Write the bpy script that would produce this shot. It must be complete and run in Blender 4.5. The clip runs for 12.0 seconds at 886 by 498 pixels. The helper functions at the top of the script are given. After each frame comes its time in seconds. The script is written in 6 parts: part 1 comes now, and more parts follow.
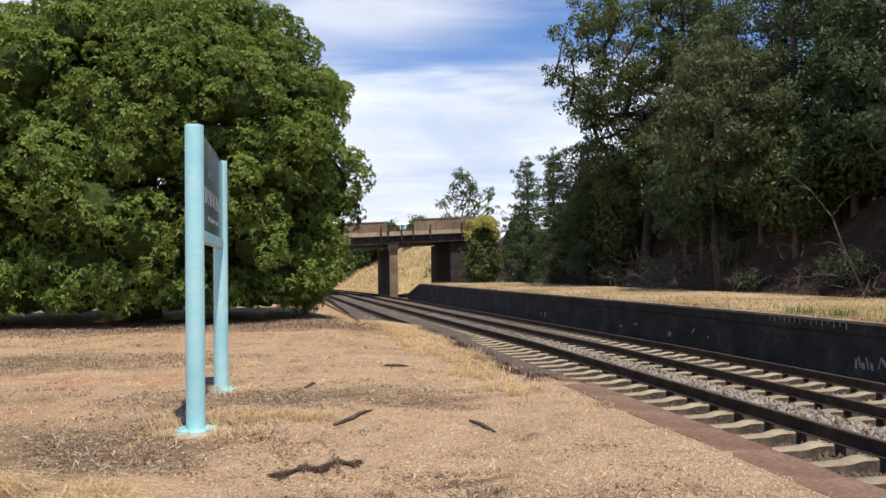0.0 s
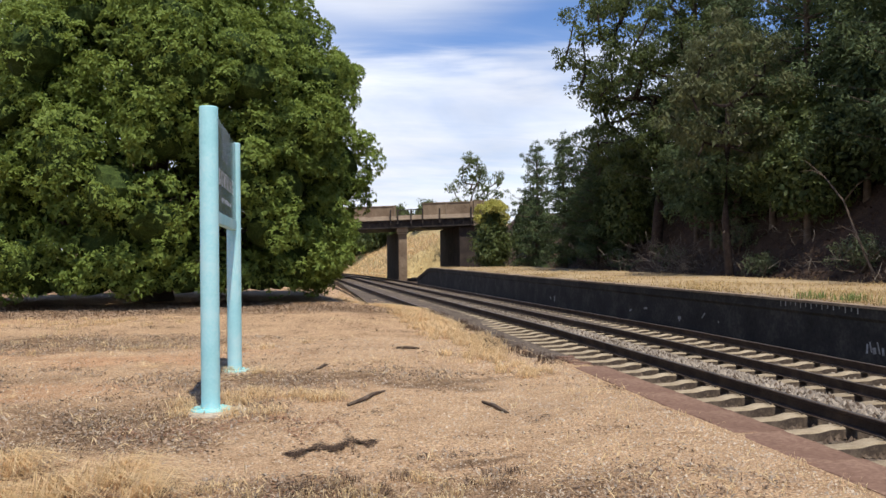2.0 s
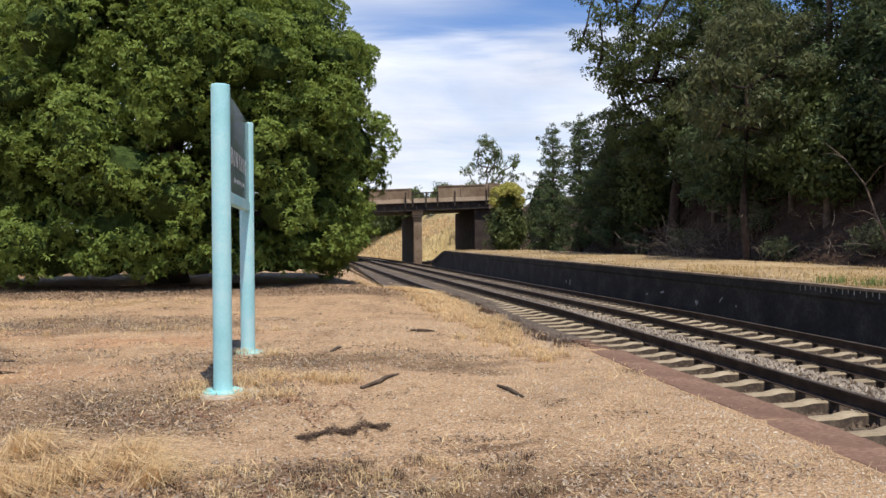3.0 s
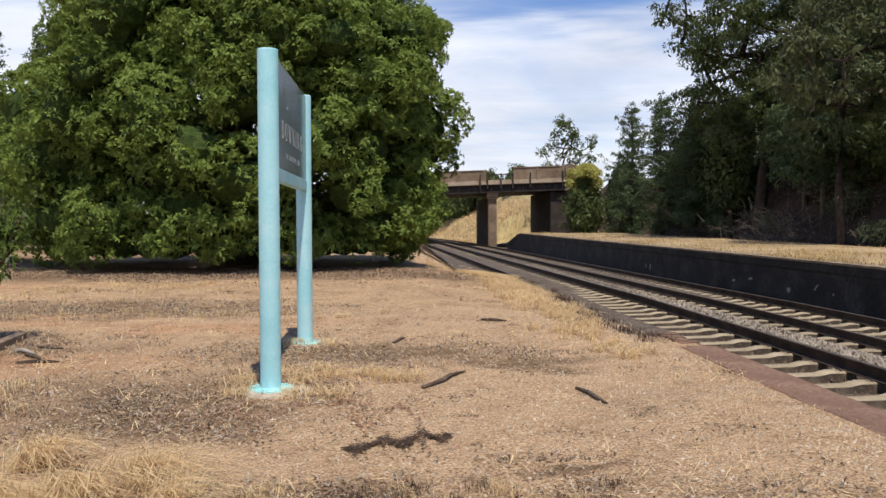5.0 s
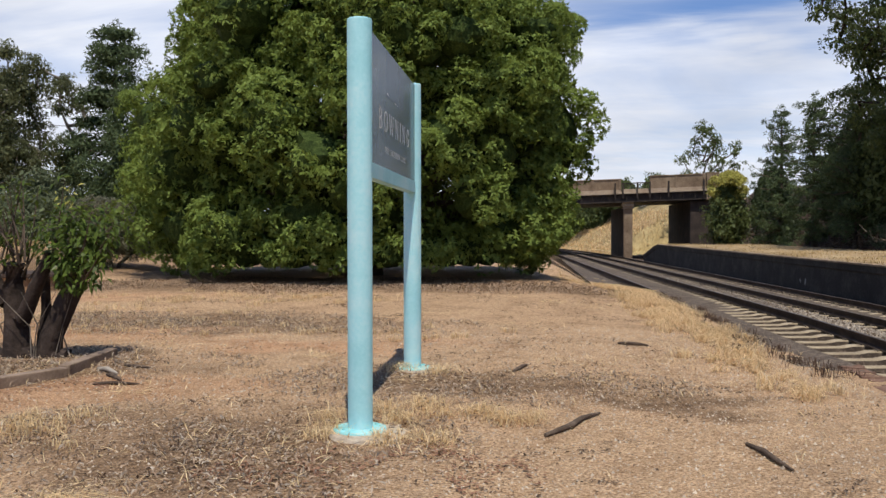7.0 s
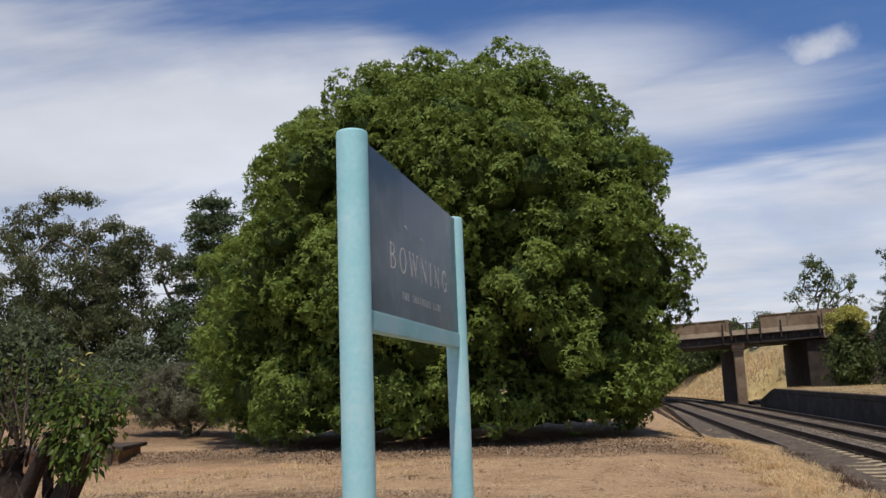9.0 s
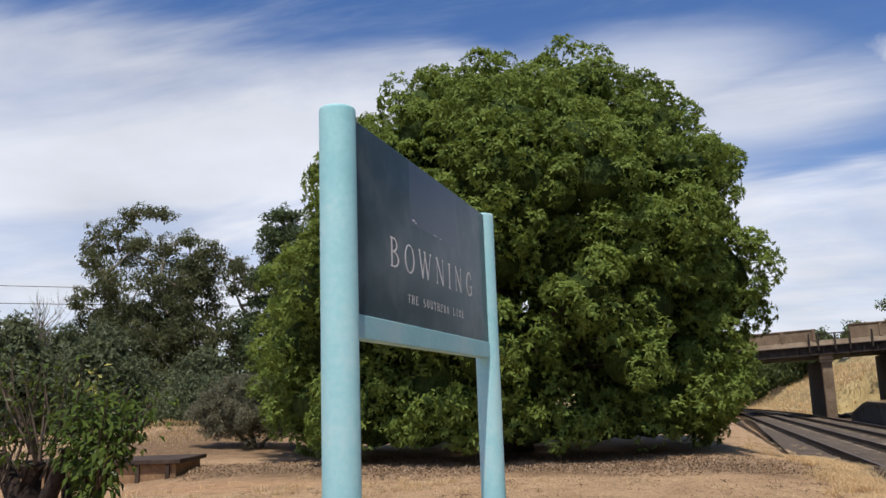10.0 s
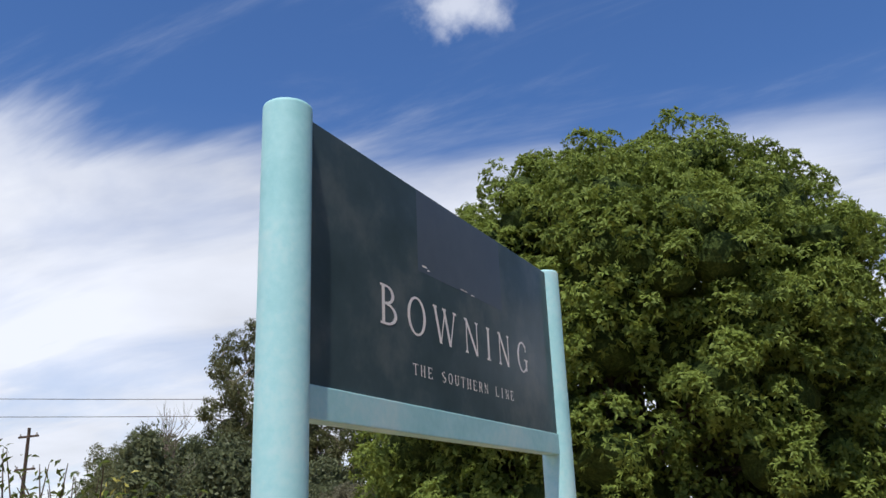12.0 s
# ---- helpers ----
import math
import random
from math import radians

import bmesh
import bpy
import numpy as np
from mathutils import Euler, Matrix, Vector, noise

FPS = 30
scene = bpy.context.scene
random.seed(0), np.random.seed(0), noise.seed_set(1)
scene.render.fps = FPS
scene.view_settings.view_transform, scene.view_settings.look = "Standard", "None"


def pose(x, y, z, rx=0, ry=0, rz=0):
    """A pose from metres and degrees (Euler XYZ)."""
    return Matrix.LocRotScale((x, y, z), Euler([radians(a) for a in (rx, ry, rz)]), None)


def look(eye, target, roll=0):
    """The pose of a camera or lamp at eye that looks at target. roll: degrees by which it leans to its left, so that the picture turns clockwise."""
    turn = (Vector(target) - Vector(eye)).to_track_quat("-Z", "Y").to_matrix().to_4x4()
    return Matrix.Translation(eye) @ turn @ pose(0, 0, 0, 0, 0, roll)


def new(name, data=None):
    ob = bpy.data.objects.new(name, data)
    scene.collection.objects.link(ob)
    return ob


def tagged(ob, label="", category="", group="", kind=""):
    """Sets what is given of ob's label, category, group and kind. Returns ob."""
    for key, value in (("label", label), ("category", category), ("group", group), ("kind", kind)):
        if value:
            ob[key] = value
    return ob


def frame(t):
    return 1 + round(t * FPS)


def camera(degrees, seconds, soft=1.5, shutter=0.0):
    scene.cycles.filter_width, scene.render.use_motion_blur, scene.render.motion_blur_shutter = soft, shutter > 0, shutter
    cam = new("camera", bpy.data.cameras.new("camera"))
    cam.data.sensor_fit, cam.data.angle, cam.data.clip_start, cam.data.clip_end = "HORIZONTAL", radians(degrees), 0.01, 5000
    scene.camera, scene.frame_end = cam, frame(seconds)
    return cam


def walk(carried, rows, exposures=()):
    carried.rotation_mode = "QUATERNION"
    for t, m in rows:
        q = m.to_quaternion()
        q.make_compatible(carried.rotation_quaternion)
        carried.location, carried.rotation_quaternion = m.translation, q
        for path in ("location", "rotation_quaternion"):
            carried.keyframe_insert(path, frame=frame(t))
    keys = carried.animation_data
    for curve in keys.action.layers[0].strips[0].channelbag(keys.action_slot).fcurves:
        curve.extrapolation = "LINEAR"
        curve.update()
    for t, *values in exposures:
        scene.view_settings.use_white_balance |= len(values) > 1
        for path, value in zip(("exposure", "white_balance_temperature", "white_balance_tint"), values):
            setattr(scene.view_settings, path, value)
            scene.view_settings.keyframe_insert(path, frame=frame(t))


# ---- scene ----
cam = camera(55.7, 12.0)

PATH = [
    (0, (0.85, -6.983, 1.235), (1.182, -5.011, 1.294), -0.8),
    (0.5, (0.84, -7.011, 1.238), (1.188, -5.041, 1.27), -0.4),
    (1, (0.827, -7.01, 1.219), (1.176, -5.041, 1.239), -0.5),
    (1.5, (0.825, -7.003, 1.225), (1.155, -5.03, 1.246), -0.9),
    (2, (0.81, -6.992, 1.215), (1.121, -5.017, 1.237), -0.6),
    (2.5, (0.8, -6.957, 1.205), (1.09, -4.978, 1.207), -0.5),
    (4.5, (0.977, -6.351, 1.195), (1.159, -4.36, 1.147), 0.0),
    (5, (0.958, -6.108, 1.203), (1.055, -4.112, 1.144), -0.2),
    (5.5, (0.984, -5.785, 1.223), (0.997, -3.786, 1.18), -0.1),
    (6, (0.983, -5.507, 1.209), (0.928, -3.508, 1.195), -0.1),
    (6.5, (1.006, -5.215, 1.195), (0.855, -3.221, 1.159), -0.5),
    (6.7, (1.012, -5.087, 1.178), (0.835, -3.096, 1.133), -0.2),
    (8.3, (1.187, -4.104, 1.23), (0.777, -2.157, 1.427), -1.7),
    (8.5, (1.184, -3.906, 1.248), (0.754, -1.967, 1.487), -1.8),
    (9, (1.246, -3.62, 1.249), (0.807, -1.697, 1.58), -2.2),
    (9.5, (1.344, -3.262, 1.262), (0.852, -1.359, 1.628), -1.8),
    (10, (1.402, -2.975, 1.265), (0.793, -1.105, 1.628), -2.0),
    (10.5, (1.438, -2.678, 1.272), (0.715, -0.856, 1.671), -2.2),
    (11, (1.5, -2.394, 1.283), (0.713, -0.614, 1.743), -1.6),
    (11.5, (1.462, -2.073, 1.28), (0.663, -0.326, 1.837), -2.7),
    (12, (1.432, -1.835, 1.254), (0.576, -0.136, 1.87), -2.3),
]
walk(cam, [(t, look(eye, target, roll)) for t, eye, target, roll in PATH], [(0, 0.17), (4.5, 0.09), (5.5, 0.03), (6.7, -0.05), (8.3, -0.24), (9.0, -0.31), (10.0, -0.13), (12, 0.0)])

# ---- world, sun, exposure ----
SUN_AZ, SUN_EL = radians(14), radians(67)   # high summer noon, from -y and a little +x
to_sun = Vector((math.sin(SUN_AZ) * math.cos(SUN_EL), -math.cos(SUN_AZ) * math.cos(SUN_EL), math.sin(SUN_EL)))
sun = new("sun", bpy.data.lights.new("sun", "SUN"))
sun.data.energy, sun.data.angle, sun.data.color = 4.7, radians(0.53), (1.0, 0.93, 0.82)
sun.matrix_world = to_sun.to_track_quat("Z", "Y").to_matrix().to_4x4()

world = bpy.data.worlds.new("sky")
scene.world = world
world.use_nodes = True


def sky_nodes(tree):
    """A clear sky with long white cloud bands, by the direction seen."""
    n, l = tree.nodes, tree.links
    n.clear()
    out, bg = n.new("ShaderNodeOutputWorld"), n.new("ShaderNodeBackground")
    sky = n.new("ShaderNodeTexSky")
    sky.sky_type, sky.sun_disc = "NISHITA", False
    sky.sun_elevation, sky.sun_rotation = SUN_EL, math.pi - SUN_AZ
    sky.air_density, sky.dust_density, sky.ozone_density = 1.0, 0.3, 4.0
    dim = n.new("ShaderNodeVectorMath")
    dim.operation = "SCALE"
    dim.inputs["Scale"].default_value = 0.092
    deep = n.new("ShaderNodeVectorMath")
    deep.operation = "MULTIPLY"
    deep.inputs[1].default_value = (0.75, 1.03, 1.42)
    l.new(sky.outputs[0], deep.inputs[0])
    l.new(deep.outputs[0], dim.inputs[0])
    co, sep = n.new("ShaderNodeTexCoord"), n.new("ShaderNodeSeparateXYZ")
    l.new(co.outputs["Generated"], sep.inputs[0])

    def calc(op, a, b):
        m = n.new("ShaderNodeMath")
        m.operation = op
        for k, v in enumerate((a, b)):
            if isinstance(v, (int, float)):
                m.inputs[k].default_value = v
            else:
                l.new(v, m.inputs[k])
        return m.outputs[0]

    high = calc("ADD", calc("MAXIMUM", sep.outputs["Z"], 0.0), 0.16)
    flat = n.new("ShaderNodeCombineXYZ")
    l.new(calc("DIVIDE", sep.outputs["X"], high), flat.inputs[0])
    l.new(calc("DIVIDE", sep.outputs["Y"], high), flat.inputs[1])

    def cloud(scale, stretch, turn, low, top, detail, rough, shift):
        mp, tx, rp = n.new("ShaderNodeMapping"), n.new("ShaderNodeTexNoise"), n.new("ShaderNodeMapRange")
        mp.inputs["Scale"].default_value, mp.inputs["Rotation"].default_value = (scale, scale * stretch, 1), (0, 0, radians(turn))
        mp.inputs["Location"].default_value = shift
        tx.inputs["Scale"].default_value, tx.inputs["Detail"].default_value, tx.inputs["Roughness"].default_value = 1.0, detail, rough
        tx.inputs["Distortion"].default_value = 0.5
        rp.inputs["From Min"].default_value, rp.inputs["From Max"].default_value = low, top
        rp.interpolation_type = "SMOOTHSTEP"
        l.new(flat.outputs[0], mp.inputs[0])
        l.new(mp.outputs[0], tx.inputs["Vector"])
        l.new(tx.outputs["Fac"], rp.inputs["Value"])
        return rp.outputs[0]

    bands = cloud(0.42, 2.6, 28, 0.0, 1.0, 7, 0.58, (1.3, 0.35, 0))
    wisps = cloud(0.9, 4.0, 34, 0.48, 0.92, 8, 0.62, (4.1, 2.2, 0))
    lift = calc("MULTIPLY", calc("SUBTRACT", 0.225, sep.outputs["Z"]), 6.0)
    side = n.new("ShaderNodeMapRange")
    side.inputs["From Min"].default_value, side.inputs["From Max"].default_value = 0.12, -0.30
    side.interpolation_type = "SMOOTHSTEP"
    l.new(sep.outputs["X"], side.inputs["Value"])
    # Extra cloud added in the unseen eastern sky, to brighten faces towards +x.
    east = n.new("ShaderNodeMapRange")
    east.inputs["From Min"].default_value, east.inputs["From Max"].default_value = 0.5, 0.9
    east.interpolation_type = "SMOOTHSTEP"
    l.new(sep.outputs["X"], east.inputs["Value"])
    lean = calc("MULTIPLY", calc("ADD", side.outputs[0], calc("MULTIPLY", east.outputs[0], 1.6)), 1.18)
    rough = calc("ADD", calc("MULTIPLY", calc("SUBTRACT", bands, 0.5), 1.5), 0.5)
    thick = n.new("ShaderNodeMapRange")
    thick.inputs["From Min"].default_value, thick.inputs["From Max"].default_value = 0.34, 0.80
    thick.interpolation_type = "SMOOTHSTEP"
    l.new(calc("ADD", calc("ADD", rough, lift), lean), thick.inputs["Value"])
    lump = n.new("ShaderNodeTexNoise")
    lump.inputs["Scale"].default_value, lump.inputs["Detail"].default_value, lump.inputs["Roughness"].default_value = 14, 5, 0.6
    l.new(co.outputs["Generated"], lump.inputs["Vector"])
    puffs = None
    for yaw, el, size, thin in ((12.5, 20.0, 0.036, 2.0), (-25.2, 34.2, 0.055, 2.0), (4.0, 17.5, 0.16, 3.4), (-5.0, 20.5, 0.17, 3.2), (9.6, 13.6, 0.034, 4.5), (11.6, 13.0, 0.04, 4.5), (13.6, 12.4, 0.04, 4.5), (15.6, 11.8, 0.034, 4.5)):     # separate clouds
        way = Vector((math.sin(radians(yaw)) * math.cos(radians(el)), math.cos(radians(yaw)) * math.cos(radians(el)), math.sin(radians(el))))
        off, ln, rg = n.new("ShaderNodeVectorMath"), n.new("ShaderNodeVectorMath"), n.new("ShaderNodeMapRange")
        off.operation, ln.operation = "SUBTRACT", "LENGTH"
        off.inputs[1].default_value = way
        squash = n.new("ShaderNodeVectorMath")
        squash.operation = "MULTIPLY"
        squash.inputs[1].default_value = (1.0, 1.0, thin)
        rg.inputs["From Min"].default_value, rg.inputs["From Max"].default_value = size * 1.35, size * 0.1
        rg.interpolation_type = "SMOOTHSTEP"
        l.new(co.outputs["Generated"], off.inputs[0])
        l.new(off.outputs[0], squash.inputs[0])
        l.new(squash.outputs[0], ln.inputs[0])
        l.new(calc("ADD", ln.outputs["Value"], calc("MULTIPLY", calc("SUBTRACT", lump.outputs["Fac"] if size < 0.1 else bands, 0.5), size * (2.6 if thin < 2.5 else 1.6))), rg.inputs["Value"])
        soft = calc("MULTIPLY", rg.outputs[0], 1.0 if thin < 4 else 0.32)
        puffs = soft if puffs is None else calc("MAXIMUM", puffs, soft)
    streak = cloud(0.8, 2.0, 31, 0.30, 0.66, 6, 0.55, (2.7, 6.1, 0))
    veil = n.new("ShaderNodeMapRange")      # thinner cloud towards the east
    veil.inputs["From Min"].default_value, veil.inputs["From Max"].default_value = 0.03, 0.20
    veil.inputs["To Min"].default_value, veil.inputs["To Max"].default_value = 1.0, 0.93
    l.new(sep.outputs["X"], veil.inputs["Value"])
    body = calc("MULTIPLY", calc("MULTIPLY", thick.outputs[0], veil.outputs[0]), calc("ADD", calc("MULTIPLY", streak, 0.46), 0.48))
    haze = calc("MULTIPLY", calc("MAXIMUM", calc("SUBTRACT", 0.46, sep.outputs["Z"]), 0.0), 0.36)
    cover = calc("MINIMUM", calc("ADD", calc("ADD", body, haze), calc("ADD", calc("MULTIPLY", wisps, 0.42), calc("MULTIPLY", puffs, 0.72))), 0.95)
    shade = n.new("ShaderNodeTexNoise")
    shade.inputs["Scale"].default_value, shade.inputs["Detail"].default_value = 1.1, 5
    l.new(flat.outputs[0], shade.inputs["Vector"])
    tone = n.new("ShaderNodeMapRange")
    tone.inputs["From Min"].default_value, tone.inputs["From Max"].default_value = 0.35, 0.62
    tone.inputs["To Min"].default_value, tone.inputs["To Max"].default_value = 0.83, 1.05
    l.new(shade.outputs["Fac"], tone.inputs["Value"])
    white = n.new("ShaderNodeCombineColor")
    l.new(calc("MULTIPLY", tone.outputs[0], 0.89), white.inputs[0])
    l.new(calc("MULTIPLY", tone.outputs[0], 0.925), white.inputs[1])
    l.new(calc("MULTIPLY", tone.outputs[0], 1.02), white.inputs[2])
    mix = n.new("ShaderNodeMix")
    mix.data_type = "RGBA"
    l.new(cover, mix.inputs["Factor"])
    l.new(dim.outputs[0], mix.inputs["A"])
    l.new(white.outputs[0], mix.inputs["B"])
    l.new(mix.outputs["Result"], bg.inputs["Color"])
    l.new(bg.outputs[0], out.inputs[0])


sky_nodes(world.node_tree)

# ---- materials ----


def material(name, colours, scale=4.0, fine=60.0, rough=0.9, bump=0.3, metal=0.0, vary=0.0, mixfine=0.35, depth=0.02, spec=0.3):
    """Two scales of colour variation with relief. colours: three, from dark to light. vary: change from piece to piece."""
    m = bpy.data.materials.new(name)
    m.use_nodes = True
    n, l = m.node_tree.nodes, m.node_tree.links
    b = n["Principled BSDF"]
    b.inputs["Roughness"].default_value, b.inputs["Metallic"].default_value = rough, metal
    b.inputs["Specular IOR Level"].default_value = spec
    co = n.new("ShaderNodeTexCoord")
    big, small = n.new("ShaderNodeTexNoise"), n.new("ShaderNodeTexNoise")
    for tx, s, d in ((big, scale, 5), (small, fine, 4)):
        tx.inputs["Scale"].default_value, tx.inputs["Detail"].default_value, tx.inputs["Roughness"].default_value = s, d, 0.6
        l.new(co.outputs["Object"], tx.inputs["Vector"])
    mix = n.new("ShaderNodeMix")
    mix.data_type = "FLOAT"
    mix.inputs["Factor"].default_value = mixfine
    l.new(big.outputs["Fac"], mix.inputs["A"])
    l.new(small.outputs["Fac"], mix.inputs["B"])
    ramp = n.new("ShaderNodeValToRGB")
    e = ramp.color_ramp.elements
    e[0].position, e[1].position = 0.33, 0.67
    e[0].color, e[1].color = (*colours[0], 1), (*colours[2], 1)
    mid = e.new(0.5)
    mid.color = (*colours[1], 1)
    l.new(mix.outputs["Result"], ramp.inputs[0])
    colour = ramp.outputs[0]
    if vary:
        info, hsv, rg = n.new("ShaderNodeObjectInfo"), n.new("ShaderNodeHueSaturation"), n.new("ShaderNodeMapRange")
        rg.inputs["To Min"].default_value, rg.inputs["To Max"].default_value = 1 - vary, 1 + vary
        l.new(info.outputs["Random"], rg.inputs["Value"])
        l.new(rg.outputs[0], hsv.inputs["Value"])
        l.new(colour, hsv.inputs["Color"])
        colour = hsv.outputs[0]
    l.new(colour, b.inputs["Base Color"])
    if bump:
        bp = n.new("ShaderNodeBump")
        bp.inputs["Strength"].default_value, bp.inputs["Distance"].default_value = bump, depth
        l.new(mix.outputs["Result"], bp.inputs["Height"])
        l.new(bp.outputs[0], b.inputs["Normal"])
    return m


def leaf_material(name, dark, light, glow=0.35, rough=0.45):
    """Leaves: each its own tint, a little light passing through."""
    m = bpy.data.materials.new(name)
    m.use_nodes = True
    n, l = m.node_tree.nodes, m.node_tree.links
    b, out = n["Principled BSDF"], n["Material Output"]
    b.inputs["Roughness"].default_value = rough
    b.inputs["Specular IOR Level"].default_value = 0.15
    geo, ramp = n.new("ShaderNodeNewGeometry"), n.new("ShaderNodeValToRGB")
    ramp.color_ramp.elements[0].color, ramp.color_ramp.elements[1].color = (*dark, 1), (*light, 1)
    co, tx, add = n.new("ShaderNodeTexCoord"), n.new("ShaderNodeTexNoise"), n.new("ShaderNodeMix")
    tx.inputs["Scale"].default_value, tx.inputs["Detail"].default_value = 0.7, 3
    add.data_type = "FLOAT"
    add.inputs["Factor"].default_value = 0.55
    l.new(co.outputs["Object"], tx.inputs["Vector"])
    l.new(geo.outputs["Random Per Island"], add.inputs["A"])
    l.new(tx.outputs["Fac"], add.inputs["B"])
    l.new(add.outputs["Result"], ramp.inputs[0])
    l.new(ramp.outputs[0], b.inputs["Base Color"])
    tr, mx, br = n.new("ShaderNodeBsdfTranslucent"), n.new("ShaderNodeMixShader"), n.new("ShaderNodeHueSaturation")
    br.inputs["Value"].default_value, br.inputs["Hue"].default_value = 1.25, 0.485
    l.new(ramp.outputs[0], br.inputs["Color"])
    l.new(br.outputs[0], tr.inputs["Color"])
    mx.inputs[0].default_value = glow
    l.new(b.outputs[0], mx.inputs[1])
    l.new(tr.outputs[0], mx.inputs[2])
    l.new(mx.outputs[0], out.inputs[0])
    return m


LEAF_GREEN = leaf_material("broad_green_leaf", (0.086, 0.132, 0.029), (0.262, 0.342, 0.074), 0.30, 0.6)
LEAF_PINE = leaf_material("pine_needle", (0.024, 0.042, 0.022), (0.14, 0.185, 0.078), 0.22, 0.6)
LEAF_GUM = leaf_material("gum_leaf", (0.044, 0.054, 0.026), (0.19, 0.205, 0.095), 0.34)
LEAF_DARK = leaf_material("dark_evergreen_leaf", (0.020, 0.032, 0.015), (0.09, 0.122, 0.045), 0.2)
LEAF_YELLOW = leaf_material("yellow_green_leaf", (0.20, 0.21, 0.035), (0.60, 0.56, 0.17), 0.3)
LEAF_GREY = leaf_material("grey_shrub_leaf", (0.085, 0.085, 0.055), (0.25, 0.245, 0.155), 0.25)
LEAF_SHINY = leaf_material("glossy_leaf", (0.016, 0.032, 0.008), (0.14, 0.20, 0.035), 0.3, 0.35)
STRAW = leaf_material("dry_grass", (0.42, 0.28, 0.12), (0.94, 0.79, 0.50), 0.4, 0.7)
PALE_LITTER = leaf_material("curled_dead_leaf", (0.045, 0.032, 0.024), (0.62, 0.52, 0.40), 0.1, 0.8)
LITTER = leaf_material("fallen_leaf", (0.045, 0.028, 0.018), (0.56, 0.41, 0.28), 0.1, 0.8)
# Dark green of the crown's solid hull, standing in for shade between leaf clumps.
HULL_SHADE = material("crown_hull_shade", ((0.014, 0.024, 0.006), (0.036, 0.058, 0.014), (0.085, 0.118, 0.030)), 9, 26, 0.8, 1.0, mixfine=0.5, depth=0.06, spec=0.1)
BARK = material("bark", ((0.05, 0.035, 0.025), (0.10, 0.075, 0.055), (0.17, 0.13, 0.10)), 3, 30, 0.95, 0.8, depth=0.03)
BARK_PALE = material("pale_bark", ((0.16, 0.13, 0.10), (0.30, 0.26, 0.21), (0.45, 0.40, 0.34)), 2, 18, 0.9, 0.4)
DEADWOOD = material("dead_wood", ((0.07, 0.055, 0.042), (0.15, 0.125, 0.10), (0.26, 0.225, 0.185)), 5, 40, 0.95, 0.6)


STRAW_DULL = leaf_material("sun_bleached_grass", (0.27, 0.19, 0.08), (0.68, 0.54, 0.28), 0.4, 0.7)
LITTER_BEDS = ((-0.85, -0.35, 1.15, 0.85), (1.0, -2.75, 1.7, 0.55), (0.55, 1.5, 1.3, 0.6), (-3.1, 2.0, 1.3, 0.7), (-3.2, 5.0, 2.6, 0.8), (1.8, -1.8, 0.35, 0.12), (-3.0, 11.0, 6.5, 1.6), (1.9, 1.0, 0.7, 0.3), (-1.5, -3.2, 1.5, 0.5), (-12.0, 16.5, 5.0, 3.5), (-10.0, 23.0, 8.0, 3.0), (-16.0, 11.0, 6.0, 2.5))


